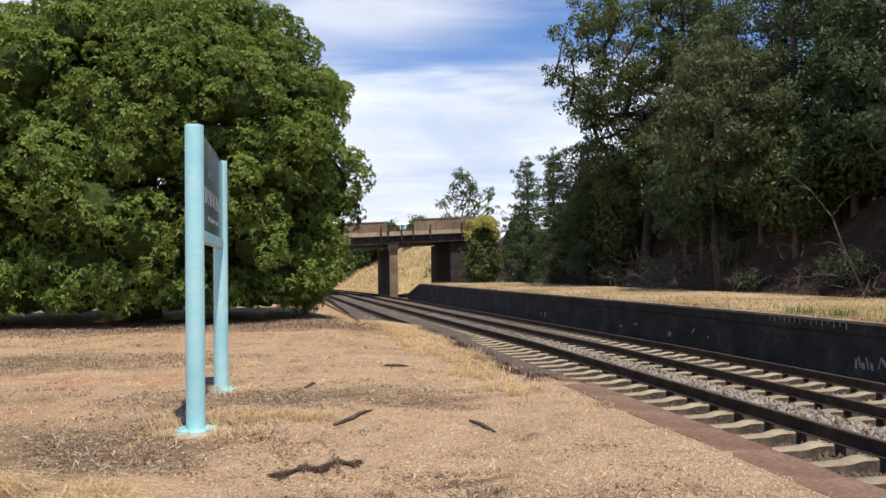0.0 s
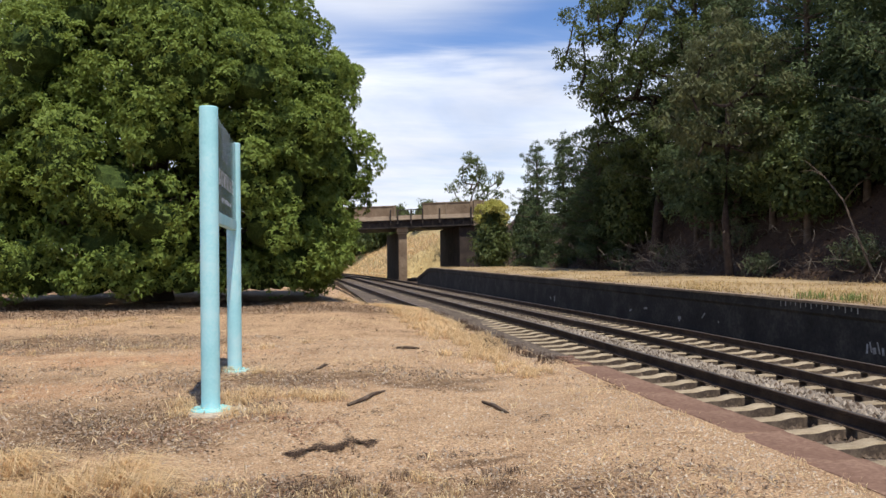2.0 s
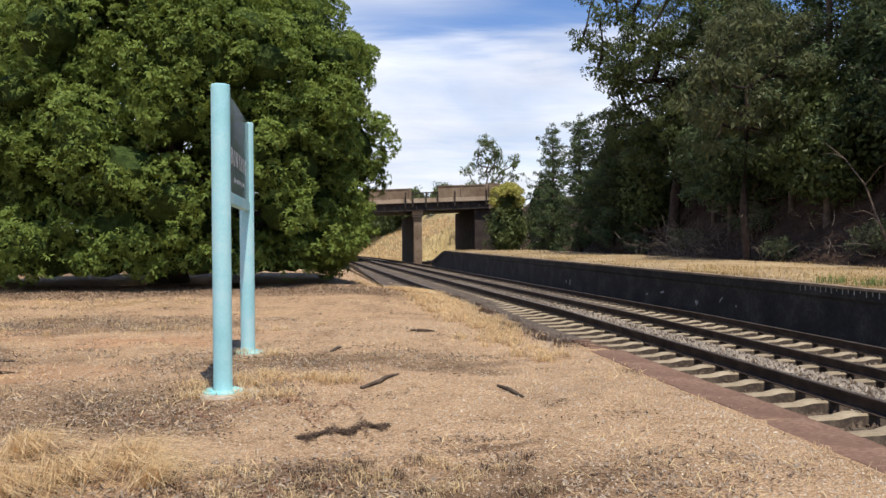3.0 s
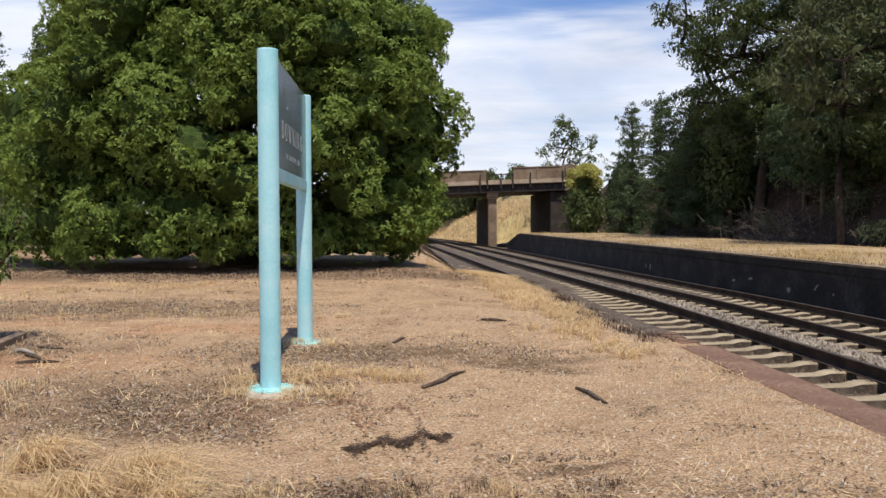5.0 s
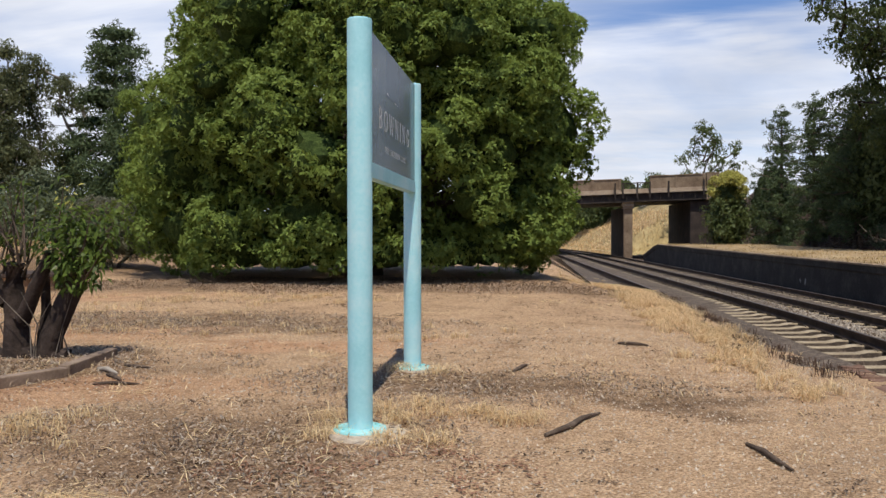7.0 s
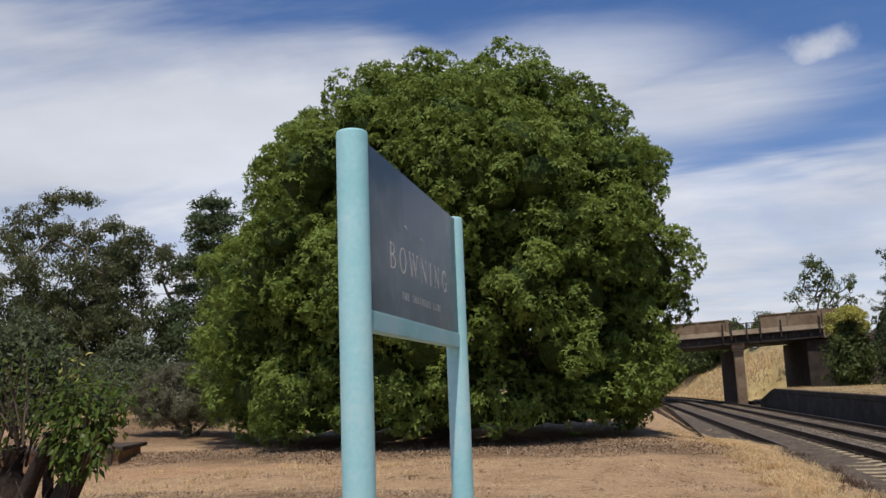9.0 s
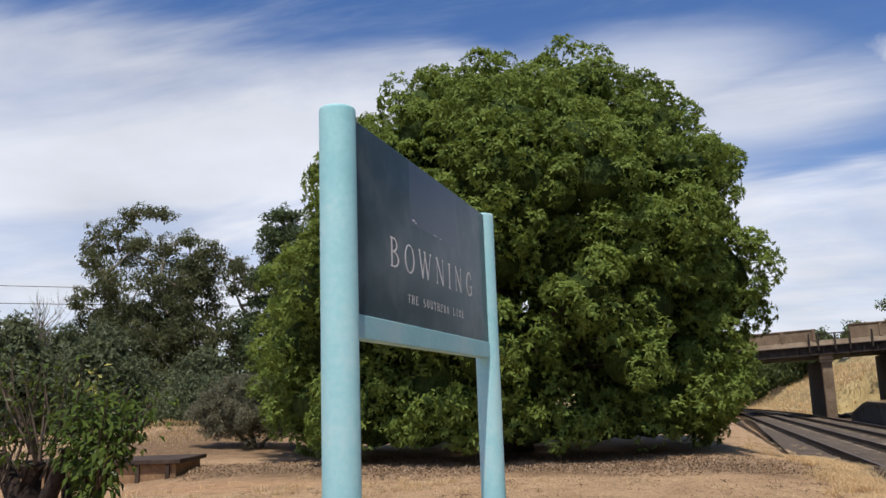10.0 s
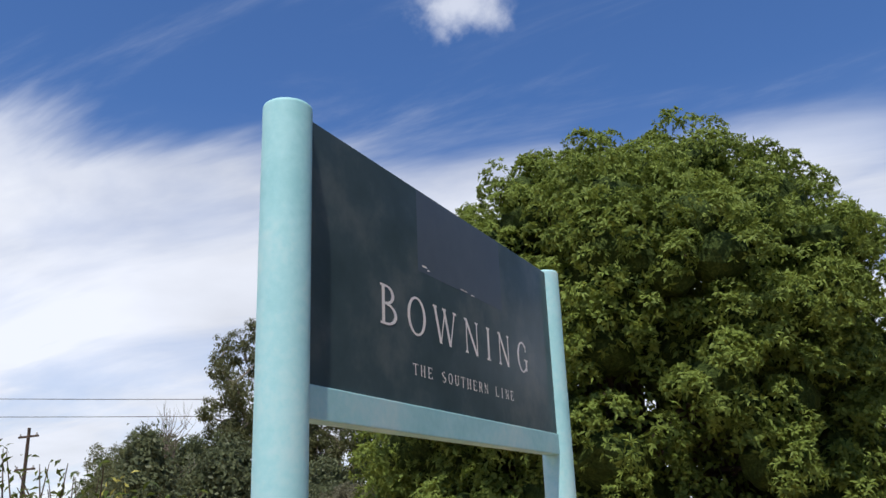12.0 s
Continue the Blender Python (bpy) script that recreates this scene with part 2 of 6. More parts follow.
def dirt_material():
    """Sandy, gravelly dirt, with beds of grey-brown leaf litter where they lie on the platform."""
    m = bpy.data.materials.new("sandy_dirt")
    m.use_nodes = True
    n, l = m.node_tree.nodes, m.node_tree.links
    b = n["Principled BSDF"]
    b.inputs["Roughness"].default_value, b.inputs["Specular IOR Level"].default_value = 0.97, 0.15
    co = n.new("ShaderNodeTexCoord")

    def tex(scale, detail=5, rough=0.6):
        t = n.new("ShaderNodeTexNoise")
        t.inputs["Scale"].default_value, t.inputs["Detail"].default_value, t.inputs["Roughness"].default_value = scale, detail, rough
        l.new(co.outputs["Object"], t.inputs["Vector"])
        return t.outputs["Fac"]

    def ramp(v, stops):
        r = n.new("ShaderNodeValToRGB")
        e = r.color_ramp.elements
        while len(e) < len(stops):
            e.new(0.5)
        for k, (p, c) in enumerate(stops):
            e[k].position, e[k].color = p, (*c, 1)
        l.new(v, r.inputs[0])
        return r.outputs[0]

    def calc(op, a, c):
        q = n.new("ShaderNodeMath")
        q.operation = op
        for k, v in enumerate((a, c)):
            if isinstance(v, (int, float)):
                q.inputs[k].default_value = v
            else:
                l.new(v, q.inputs[k])
        return q.outputs[0]

    def blend(f, x, y):
        q = n.new("ShaderNodeMix")
        q.data_type = "RGBA"
        for k, v in (("Factor", f), ("A", x), ("B", y)):
            if isinstance(v, float):
                q.inputs[k].default_value = v
            else:
                l.new(v, q.inputs[k])
        return q.outputs["Result"]

    patches, mid, grain = tex(0.55, 6, 0.65), tex(6, 6, 0.7), tex(70, 4, 0.65)
    sand = ramp(calc("ADD", calc("MULTIPLY", patches, 0.5), calc("MULTIPLY", mid, 0.5)), ((0.36, (0.24, 0.14, 0.078)), (0.45, (0.42, 0.27, 0.152)), (0.55, (0.59, 0.415, 0.25)), (0.66, (0.72, 0.55, 0.365))))
    speck = ramp(grain, ((0.39, (0.10, 0.065, 0.04)), (0.46, (0.48, 0.325, 0.20)), (0.53, (0.74, 0.54, 0.355)), (0.62, (0.94, 0.79, 0.60))))
    cell = n.new("ShaderNodeTexVoronoi")
    cell.inputs["Scale"].default_value = 38
    l.new(co.outputs["Object"], cell.inputs["Vector"])
    stone = ramp(cell.outputs["Distance"], ((0.10, (0.74, 0.60, 0.43)), (0.32, (0.54, 0.38, 0.235)), (0.62, (0.30, 0.20, 0.12))))
    sand = blend(0.42, blend(0.66, sand, speck), stone)
    litter = ramp(calc("ADD", calc("MULTIPLY", grain, 0.6), calc("MULTIPLY", mid, 0.4)), ((0.36, (0.055, 0.037, 0.024)), (0.47, (0.18, 0.118, 0.072)), (0.57, (0.36, 0.25, 0.158)), (0.70, (0.62, 0.46, 0.30))))
    sway, swing, stray = n.new("ShaderNodeTexNoise"), n.new("ShaderNodeVectorMath"), n.new("ShaderNodeVectorMath")
    sway.inputs["Scale"].default_value, sway.inputs["Detail"].default_value = 1.1, 4
    swing.operation, stray.operation = "MULTIPLY_ADD", "ADD"
    swing.inputs[1].default_value, swing.inputs[2].default_value = (2.4, 2.0, 0), (-1.2, -1.0, 0)
    l.new(co.outputs["Object"], sway.inputs["Vector"])
    l.new(sway.outputs["Color"], swing.inputs[0])
    l.new(co.outputs["Object"], stray.inputs[0])
    l.new(swing.outputs[0], stray.inputs[1])
    bent = stray.outputs[0]
    beds = None
    for cx, cy, rx, ry in LITTER_BEDS:
        mp, ln, rg = n.new("ShaderNodeMapping"), n.new("ShaderNodeVectorMath"), n.new("ShaderNodeMapRange")
        mp.inputs["Scale"].default_value, mp.inputs["Location"].default_value = (1 / rx, 1 / ry, 0), (-cx / rx, -cy / ry, 0)
        ln.operation = "LENGTH"
        rg.inputs["From Min"].default_value, rg.inputs["From Max"].default_value = 1.35, 0.45
        l.new(bent, mp.inputs[0])
        l.new(mp.outputs[0], ln.inputs[0])
        l.new(ln.outputs["Value"], rg.inputs["Value"])
        beds = rg.outputs[0] if beds is None else calc("MAXIMUM", beds, rg.outputs[0])
    edge = n.new("ShaderNodeMapRange")
    edge.inputs["From Min"].default_value, edge.inputs["From Max"].default_value = 0.60, 0.84
    l.new(calc("ADD", calc("MULTIPLY", beds, 0.34), calc("ADD", calc("MULTIPLY", patches, 0.65), calc("MULTIPLY", mid, 0.5))), edge.inputs["Value"])
    clay = None
    for cx, cy, rx, ry in ((-2.3, 1.2, 1.3, 0.6), (-4.8, 4.3, 2.6, 1.0), (-8.5, 8.5, 4.0, 1.2), (-1.2, 3.4, 1.5, 0.4)):
        mp, ln, rg = n.new("ShaderNodeMapping"), n.new("ShaderNodeVectorMath"), n.new("ShaderNodeMapRange")
        mp.inputs["Scale"].default_value, mp.inputs["Location"].default_value = (1 / rx, 1 / ry, 0), (-cx / rx, -cy / ry, 0)
        ln.operation = "LENGTH"
        rg.inputs["From Min"].default_value, rg.inputs["From Max"].default_value = 1.3, 0.4
        rg.inputs["To Max"].default_value = 0.6
        l.new(bent, mp.inputs[0])
        l.new(mp.outputs[0], ln.inputs[0])
        l.new(ln.outputs["Value"], rg.inputs["Value"])
        clay = rg.outputs[0] if clay is None else calc("MAXIMUM", clay, rg.outputs[0])
    sand = blend(clay, sand, ramp(calc("ADD", calc("MULTIPLY", grain, 0.5), calc("MULTIPLY", mid, 0.5)), ((0.38, (0.24, 0.115, 0.06)), (0.5, (0.52, 0.29, 0.16)), (0.62, (0.70, 0.46, 0.29)))))
    mottle = ramp(calc("ADD", calc("MULTIPLY", tex(2.1, 6, 0.7), 0.6), calc("MULTIPLY", tex(14, 4, 0.7), 0.4)), ((0.36, (0.55, 0.50, 0.46)), (0.46, (0.93, 0.91, 0.89)), (0.6, (1.09, 1.08, 1.07))))
    mot = n.new("ShaderNodeMix")
    mot.data_type, mot.blend_type = "RGBA", "MULTIPLY"
    mot.inputs["Factor"].default_value = 1.0
    l.new(sand, mot.inputs["A"])
    l.new(mottle, mot.inputs["B"])
    sand = mot.outputs["Result"]
    warm = n.new("ShaderNodeVectorMath")
    warm.operation = "MULTIPLY"
    warm.inputs[1].default_value = (1.03, 0.98, 0.915)
    l.new(blend(edge.outputs[0], sand, litter), warm.inputs[0])
    l.new(warm.outputs[0], b.inputs["Base Color"])
    bp = n.new("ShaderNodeBump")
    bp.inputs["Strength"].default_value, bp.inputs["Distance"].default_value = 0.95, 0.028
    l.new(calc("ADD", calc("ADD", grain, mid), calc("MULTIPLY", cell.outputs["Distance"], -0.8)), bp.inputs["Height"])
    l.new(bp.outputs[0], b.inputs["Normal"])
    return m


DIRT = dirt_material()
BANK = material("leaf_littered_bank", ((0.028, 0.018, 0.013), (0.058, 0.038, 0.027), (0.11, 0.072, 0.05)), 1.2, 14, 0.97, 0.9, mixfine=0.5, depth=0.08, spec=0.2)
MEADOW = material("dry_grass_slope", ((0.20, 0.14, 0.065), (0.35, 0.265, 0.125), (0.52, 0.42, 0.22)), 0.35, 6, 0.97, 0.9, depth=0.15, spec=0.2)
BALLAST = material("ballast", ((0.04, 0.029, 0.021), (0.10, 0.076, 0.056), (0.23, 0.18, 0.135)), 1.5, 18, 0.95, 1.0, mixfine=0.7, depth=0.05)
CONCRETE = material("sleeper_concrete", ((0.17, 0.13, 0.082), (0.29, 0.23, 0.15), (0.41, 0.335, 0.23)), 3, 45, 0.92, 0.4, vary=0.12)
DARK_SIDE = material("dark_sleeper_side", ((0.03, 0.021, 0.015), (0.075, 0.055, 0.04), (0.17, 0.13, 0.09)), 4, 40, 0.95, 0.5)
RAIL_STEEL = material("rail_side_steel", ((0.028, 0.019, 0.014), (0.055, 0.038, 0.028), (0.10, 0.068, 0.046)), 3, 50, 0.8, 0.2, metal=0.0, spec=0.15)
RAIL_TOP = material("polished_rail_head", ((0.06, 0.048, 0.04), (0.10, 0.084, 0.072), (0.16, 0.14, 0.125)), 2, 40, 0.5, 0.05, metal=0.4)
SOOT = material("sooty_platform_wall", ((0.011, 0.0105, 0.010), (0.026, 0.025, 0.0235), (0.068, 0.062, 0.054)), 1.3, 12, 0.9, 0.5, mixfine=0.4)
PLATFORM_TOP = material("dry_sandy_platform_top", ((0.23, 0.155, 0.085), (0.35, 0.255, 0.145), (0.48, 0.375, 0.225)), 0.6, 9, 0.97, 0.7, depth=0.05, spec=0.15)
COPING = material("platform_coping", ((0.13, 0.09, 0.06), (0.25, 0.185, 0.125), (0.40, 0.31, 0.21)), 2, 30, 0.95, 0.4)
BRICK = material("worn_red_brick", ((0.12, 0.070, 0.050), (0.185, 0.112, 0.080), (0.30, 0.20, 0.14)), 2.2, 26, 0.97, 0.6, vary=0.05, mixfine=0.45, spec=0.1)
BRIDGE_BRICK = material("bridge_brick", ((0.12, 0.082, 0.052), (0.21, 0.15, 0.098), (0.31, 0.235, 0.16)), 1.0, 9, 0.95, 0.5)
# Darker copy of the bridge brick, with the deck's shade put into its colour.
SHADED_BRICK = material("shaded_brick", ((0.022, 0.017, 0.014), (0.045, 0.034, 0.028), (0.085, 0.062, 0.048)), 1.2, 10, 0.95, 0.5)
BRIDGE_PALE = material("bridge_render", ((0.24, 0.18, 0.125), (0.36, 0.28, 0.20), (0.46, 0.38, 0.28)), 1.0, 10, 0.95, 0.3)
IRON = material("dark_iron", ((0.02, 0.018, 0.016), (0.05, 0.04, 0.035), (0.09, 0.07, 0.055)), 2, 30, 0.75, 0.2, metal=0.4)
AQUA = material("aqua_paint", ((0.29, 0.595, 0.635), (0.365, 0.668, 0.71), (0.50, 0.72, 0.74)), 3.0, 40, 0.6, 0.08, mixfine=0.3, spec=0.3)
AQUA_DEEP = material("fresh_aqua_paint", ((0.20, 0.55, 0.57), (0.29, 0.64, 0.65), (0.46, 0.68, 0.65)), 9, 60, 0.4, 0.1)
# Pale blotches in this grey imitate cloud reflections as well as grime.
SIGN_GREY = material("slate_grey_sign_face", ((0.046, 0.078, 0.090), (0.062, 0.099, 0.112), (0.118, 0.152, 0.160)), 2.6, 9, 0.15, 0.01, mixfine=0.2, spec=0.08)
SIGN_PATCH = material("sign_patch", ((0.085, 0.116, 0.148), (0.094, 0.126, 0.160), (0.104, 0.137, 0.172)), 1.5, 14, 0.2, 0.01, spec=0.1)
LETTER = material("off_white_vinyl", ((0.76, 0.76, 0.74), (0.82, 0.82, 0.80), (0.86, 0.86, 0.84)), 6, 50, 0.5, 0.0)
FOOTING = material("concrete_footing", ((0.28, 0.22, 0.16), (0.45, 0.38, 0.29), (0.56, 0.50, 0.41)), 6, 60, 0.95, 0.5)
KERB = material("brown_kerb", ((0.12, 0.085, 0.06), (0.22, 0.16, 0.115), (0.33, 0.25, 0.185)), 4, 40, 0.95, 0.5)
STUMP_BARK = material("dark_stump_bark", ((0.016, 0.011, 0.009), (0.04, 0.028, 0.022), (0.085, 0.062, 0.05)), 4, 35, 0.95, 0.9, depth=0.03)
LEAF_SCRUB = leaf_material("scrub_leaf", (0.042, 0.058, 0.032), (0.18, 0.21, 0.108), 0.28)
LEAF_EUC = leaf_material("dark_gum_leaf", (0.026, 0.044, 0.017), (0.17, 0.21, 0.07), 0.28)
STICK = material("dark_stick", ((0.035, 0.024, 0.017), (0.085, 0.06, 0.043), (0.19, 0.145, 0.105)), 8, 60, 0.95, 0.6)
BANK_LEAF = leaf_material("bank_leaf", (0.03, 0.018, 0.012), (0.15, 0.092, 0.06), 0.05, 0.9)
LEAF_WEED = leaf_material("green_weed", (0.10, 0.14, 0.04), (0.30, 0.36, 0.13), 0.3)
RED_LEAF = leaf_material("reddish_fallen_leaf", (0.10, 0.045, 0.028), (0.42, 0.23, 0.14), 0.1, 0.85)
DARK_SCRAP = leaf_material("dark_bark_flake", (0.03, 0.02, 0.014), (0.17, 0.115, 0.08), 0.05, 0.9)
BLACK_SCRAP = leaf_material("charred_bark", (0.018, 0.012, 0.009), (0.16, 0.105, 0.07), 0.05, 0.9)
GRIT = leaf_material("grit", (0.09, 0.06, 0.04), (0.82, 0.70, 0.54), 0.0, 0.95)
STONE_MIX = leaf_material("mixed_ballast", (0.085, 0.068, 0.052), (0.50, 0.425, 0.335), 0.0, 0.95)
STONE_DARK = leaf_material("soiled_ballast", (0.04, 0.028, 0.02), (0.19, 0.14, 0.10), 0.0, 0.95)
LIME = material("lime_wash", ((0.12, 0.12, 0.115), (0.28, 0.28, 0.27), (0.48, 0.48, 0.46)), 12, 70, 0.95, 0.2)
RUST_WALL = material("brown_panel_wall", ((0.14, 0.085, 0.045), (0.27, 0.165, 0.09), (0.40, 0.26, 0.15)), 2, 20, 0.95, 0.4)
DARK_TIMBER = material("dark_timber", ((0.03, 0.02, 0.016), (0.065, 0.045, 0.034), (0.11, 0.08, 0.06)), 4, 40, 0.9, 0.4)
GREY_WALL = material("grey_weatherboard", ((0.09, 0.09, 0.088), (0.15, 0.15, 0.145), (0.22, 0.215, 0.205)), 1.5, 15, 0.9, 0.2)
PALE_IRON = material("pale_corrugated_iron", ((0.32, 0.32, 0.31), (0.45, 0.45, 0.44), (0.56, 0.56, 0.55)), 1.2, 12, 0.6, 0.1, metal=0.2)

# ---- mesh helpers ----


def part(name, bm, mat, parent, label=""):
    """Links a bmesh as one mesh object under a thing or a part."""
    me = bpy.data.meshes.new(name)
    bm.to_mesh(me)
    bm.free()
    for m in mat if isinstance(mat, (list, tuple)) else (mat,):
        me.materials.append(m)
    ob = new(name, me)
    ob.parent = parent
    if label:
        tagged(ob, label)
    return ob


def thing(name, place, label, category, group="", kind="", turn=0.0):
    ob = new(name)
    ob.empty_display_size = 0.2
    ob.matrix_world = pose(*place, 0, 0, turn)
    return tagged(ob, label, category, group, kind)


def box(bm, lo, hi, bevel=0.0):
    r = bmesh.ops.create_cube(bm, size=1.0, matrix=Matrix.Translation((Vector(lo) + Vector(hi)) / 2) @ Matrix.Diagonal((*(Vector(hi) - Vector(lo)), 1)))
    if bevel:
        edges = list({e for v in r["verts"] for e in v.link_edges})
        bmesh.ops.bevel(bm, geom=edges, offset=bevel, segments=2, affect="EDGES", profile=0.6)
    return bm


def tube(bm, points, radii, sides=8):
    """A tapered tube along points."""
    rings = []
    for k, p in enumerate(points):
        a, b = Vector(points[max(k - 1, 0)]), Vector(points[min(k + 1, len(points) - 1)])
        q = (b - a).to_track_quat("Z", "Y")
        rings.append([bm.verts.new(Vector(p) + q @ Vector((math.cos(t) * radii[k], math.sin(t) * radii[k], 0))) for t in (2 * math.pi * i / sides for i in range(sides))])
    for r0, r1 in zip(rings, rings[1:]):
        for i in range(sides):
            f = bm.faces.new((r0[i], r0[(i + 1) % sides], r1[(i + 1) % sides], r1[i]))
            f.smooth = True
    for ring in (rings[0][::-1], rings[-1]):
        bm.faces.new([bm.verts.new(v.co) for v in ring])
    return bm


def mesh_quads(name, verts, mat, parent, label="", kind="", quad=4):
    """One mesh of loose quads (verts: faces x 4 x 3) made in one go."""
    v = np.asarray(verts, np.float32).reshape(-1, 3)
    n = len(v) // quad
    me = bpy.data.meshes.new(name)
    me.vertices.add(len(v))
    me.vertices.foreach_set("co", v.ravel())
    me.loops.add(len(v))
    me.loops.foreach_set("vertex_index", np.arange(len(v), dtype=np.int32))
    me.polygons.add(n)
    me.polygons.foreach_set("loop_start", np.arange(0, len(v), quad, dtype=np.int32))
    me.update(calc_edges=True)
    me.materials.append(mat)
    ob = new(name, me)
    ob.parent = parent
    tagged(ob, label, "", "", kind)
    return ob


def smooth(a, b, v):
    u = np.clip((v - a) / (b - a), 0, 1)
    return u * u * (3 - 2 * u)


def unit(a):
    return a / np.maximum(np.linalg.norm(a, axis=-1, keepdims=True), 1e-9)


def leaves(centres, ways, length, width, rng, droop=0.3, curl=0.12, loose=0.45):
    """Diamond leaves with a folded midrib, laid over a surface that faces along ways and hanging down it."""
    n = len(centres)
    up = unit(ways + rng.normal(0, loose, (n, 3)))
    d = rng.normal(0, 1, (n, 3)) + np.array([0, 0, -2.2 * droop])
    d = unit(d - up * (d * up).sum(1, keepdims=True) + up * rng.uniform(-0.1, 0.5, (n, 1)))
    side = unit(np.cross(d, up))
    up = np.cross(side, d)
    ln = (length * rng.uniform(0.65, 1.25, n))[:, None]
    wd = (width * rng.uniform(0.7, 1.2, n))[:, None]
    mid = centres + d * ln * 0.45 + up * ln * curl
    return np.stack([centres, mid + side * wd / 2, centres + d * ln - up * ln * curl, mid - side * wd / 2], 1)


def puff_leaves(puffs, per_m2, length, width, rng, droop=0.3, shell=0.65, flat=0.8, loose=0.45):
    """Leaves over the outside of many rounded clumps. puffs: rows of x y z radius and the way out of the crown."""
    out = []
    for x, y, z, r, ox, oy, oz in puffs:
        n = max(int(per_m2 * 4 * math.pi * r * r * 0.6 * (0.3 if oy > 0.35 else 1.0)), 6)
        d = unit(rng.normal(0, 1, (n, 3)) + 0.75 * np.array([ox, oy, oz]) + np.array([0, 0, 0.5]))
        rad = r * (shell + (1.06 - shell) * rng.random(n) ** 0.6)[:, None]
        c = np.array([x, y, z]) + d * rad * np.array([1, 1, flat])
        out.append(leaves(c, d, length, width, rng, droop, loose=loose))
    return np.concatenate(out)


def limbs(bm, base, ends, r0, rng, sides=7):
    for e in ends:
        a, b = Vector(base), Vector(e)
        mid = a.lerp(b, 0.5) + Vector(rng.normal(0, 0.06, 3)) * (b - a).length + Vector((0, 0, 0.08 * (b - a).length))
        pts = [a, a.lerp(mid, 0.5) + Vector((0, 0, 0.03)), mid, mid.lerp(b, 0.5), b]
        tube(bm, pts, [r0, r0 * 0.8, r0 * 0.55, r0 * 0.35, r0 * 0.12], sides)


ROUND = ((0.0, 0.55), (0.12, 0.85), (0.3, 1.0), (0.5, 0.98), (0.7, 0.82), (0.85, 0.58), (0.95, 0.30), (1.0, 0.08))


def broad_tree(name, base, height, low, radii, label, leaf, bark, seed, lobes=40, lobe=1.2, subs=7, per=38, length=0.2, width=0.09, trunk=0.2, gaps=0.0, droop=0.35, core=1.0, lean=(0, 0), category="tree", group="", shape=ROUND, loose=0.45, stems=1, deep=0.05, dip=0.2):
    """A crown of lobes, each of several leafy clumps, between low and height, whose reach follows shape; a trunk with limbs."""
    rng = np.random.default_rng(seed)
    t = thing(name, base, label, category, group)
    fz, fr = zip(*shape)
    rx, ry = radii
    puffs, heads = [], []
    k = np.arange(lobes) + 0.5
    for a, f in zip(k * math.pi * (3 - math.sqrt(5)) + rng.normal(0, 0.12, lobes), 1 - k / lobes):
        if rng.random() < gaps:
            continue
        w = float(np.interp(f, fz, fr))
        r = lobe * rng.uniform(0.72, 1.2) * (0.65 + 0.35 * w)
        u = (f - 0.45) * 1.7
        d = unit(np.array([math.cos(a) * w, math.sin(a) * w, u * 0.8]))
        reach = max(w * (1.0 + 0.05 * np.clip(rng.normal(), -1.2, 1.0) - rng.uniform(0, deep) - (dip if rng.random() < 0.3 else 0.0)), 0.02)
        p = np.array([math.cos(a) * max(rx * reach - r * 0.75, 0), math.sin(a) * max(ry * reach - r * 0.75, 0), low + f * (height - low)])
        p[2] = np.clip(p[2] - r * 0.5 * u, low + r * 0.45, height - r * 0.55) + rng.normal(0, 0.1)
        p[:2] += np.array(lean) * f
        heads.append(p)
        squash = rng.uniform(0.8, 1.2, 3)
        for _ in range(subs):
            e = unit(rng.normal(0, 1, 3) + 0.8 * d + np.array([0, 0, 0.3]))
            puffs.append((*(p + e * squash * r * rng.uniform(0.4, 0.95) * np.array([1, 1, 0.8])), r * rng.uniform(0.2, 0.42), *e))
    fill = int(15 * (lobe / length) ** 0.8)
    c = np.repeat(np.array(heads), fill, 0) * [0.94, 0.94, 1] + np.clip(rng.normal(0, 0.34, (len(heads) * fill, 3)), -0.55, 0.55) * lobe * [1, 1, 0.75]
    quads = [leaves(c, unit(rng.normal(0, 1, c.shape)), length * 1.3, length * 0.6, rng, droop)]
    quads += [puff_leaves(puffs, per, length, width, rng, droop, loose=loose)]
    if core:
        n = int(1300 * core * rx * (height - low) / 4)
        f = rng.random(n)
        a = rng.uniform(0, 2 * math.pi, n)
        w = np.interp(f, fz, fr) * rng.uniform(0.3, 0.66, n)
        c = np.stack([np.cos(a) * rx * w + lean[0] * f, np.sin(a) * ry * w + lean[1] * f, low + 0.3 + f * (height - low - 0.8)], 1)
        quads.append(leaves(c, unit(np.stack([np.cos(a), np.sin(a), 0 * a + 0.3], 1)), length * 1.5, length * 0.8, rng, droop))
    bm = bmesh.new()
    fork = low + 0.25 * (height - low)
    for m in range(stems):
        ox, oy = (0, 0) if stems == 1 else (0.5 * math.cos(2.2 * m), 0.5 * math.sin(2.2 * m))
        tube(bm, [(ox * 0.3, oy * 0.3, -0.2), (ox * 0.4, oy * 0.4, 0.1), (ox + lean[0] * 0.1, oy + 0.03, fork * 0.5), (ox * 1.5 + lean[0] * 0.3, oy * 1.5 + lean[1] * 0.3, fork), (ox * 2 + lean[0] * 0.7, oy * 2 + lean[1] * 0.7, fork + (height - fork) * 0.55)], [trunk * 1.4, trunk * 1.1, trunk * 0.9, trunk * 0.7, trunk * 0.2], 10)
    pick = rng.permutation(len(heads))[: min(24, len(heads))]
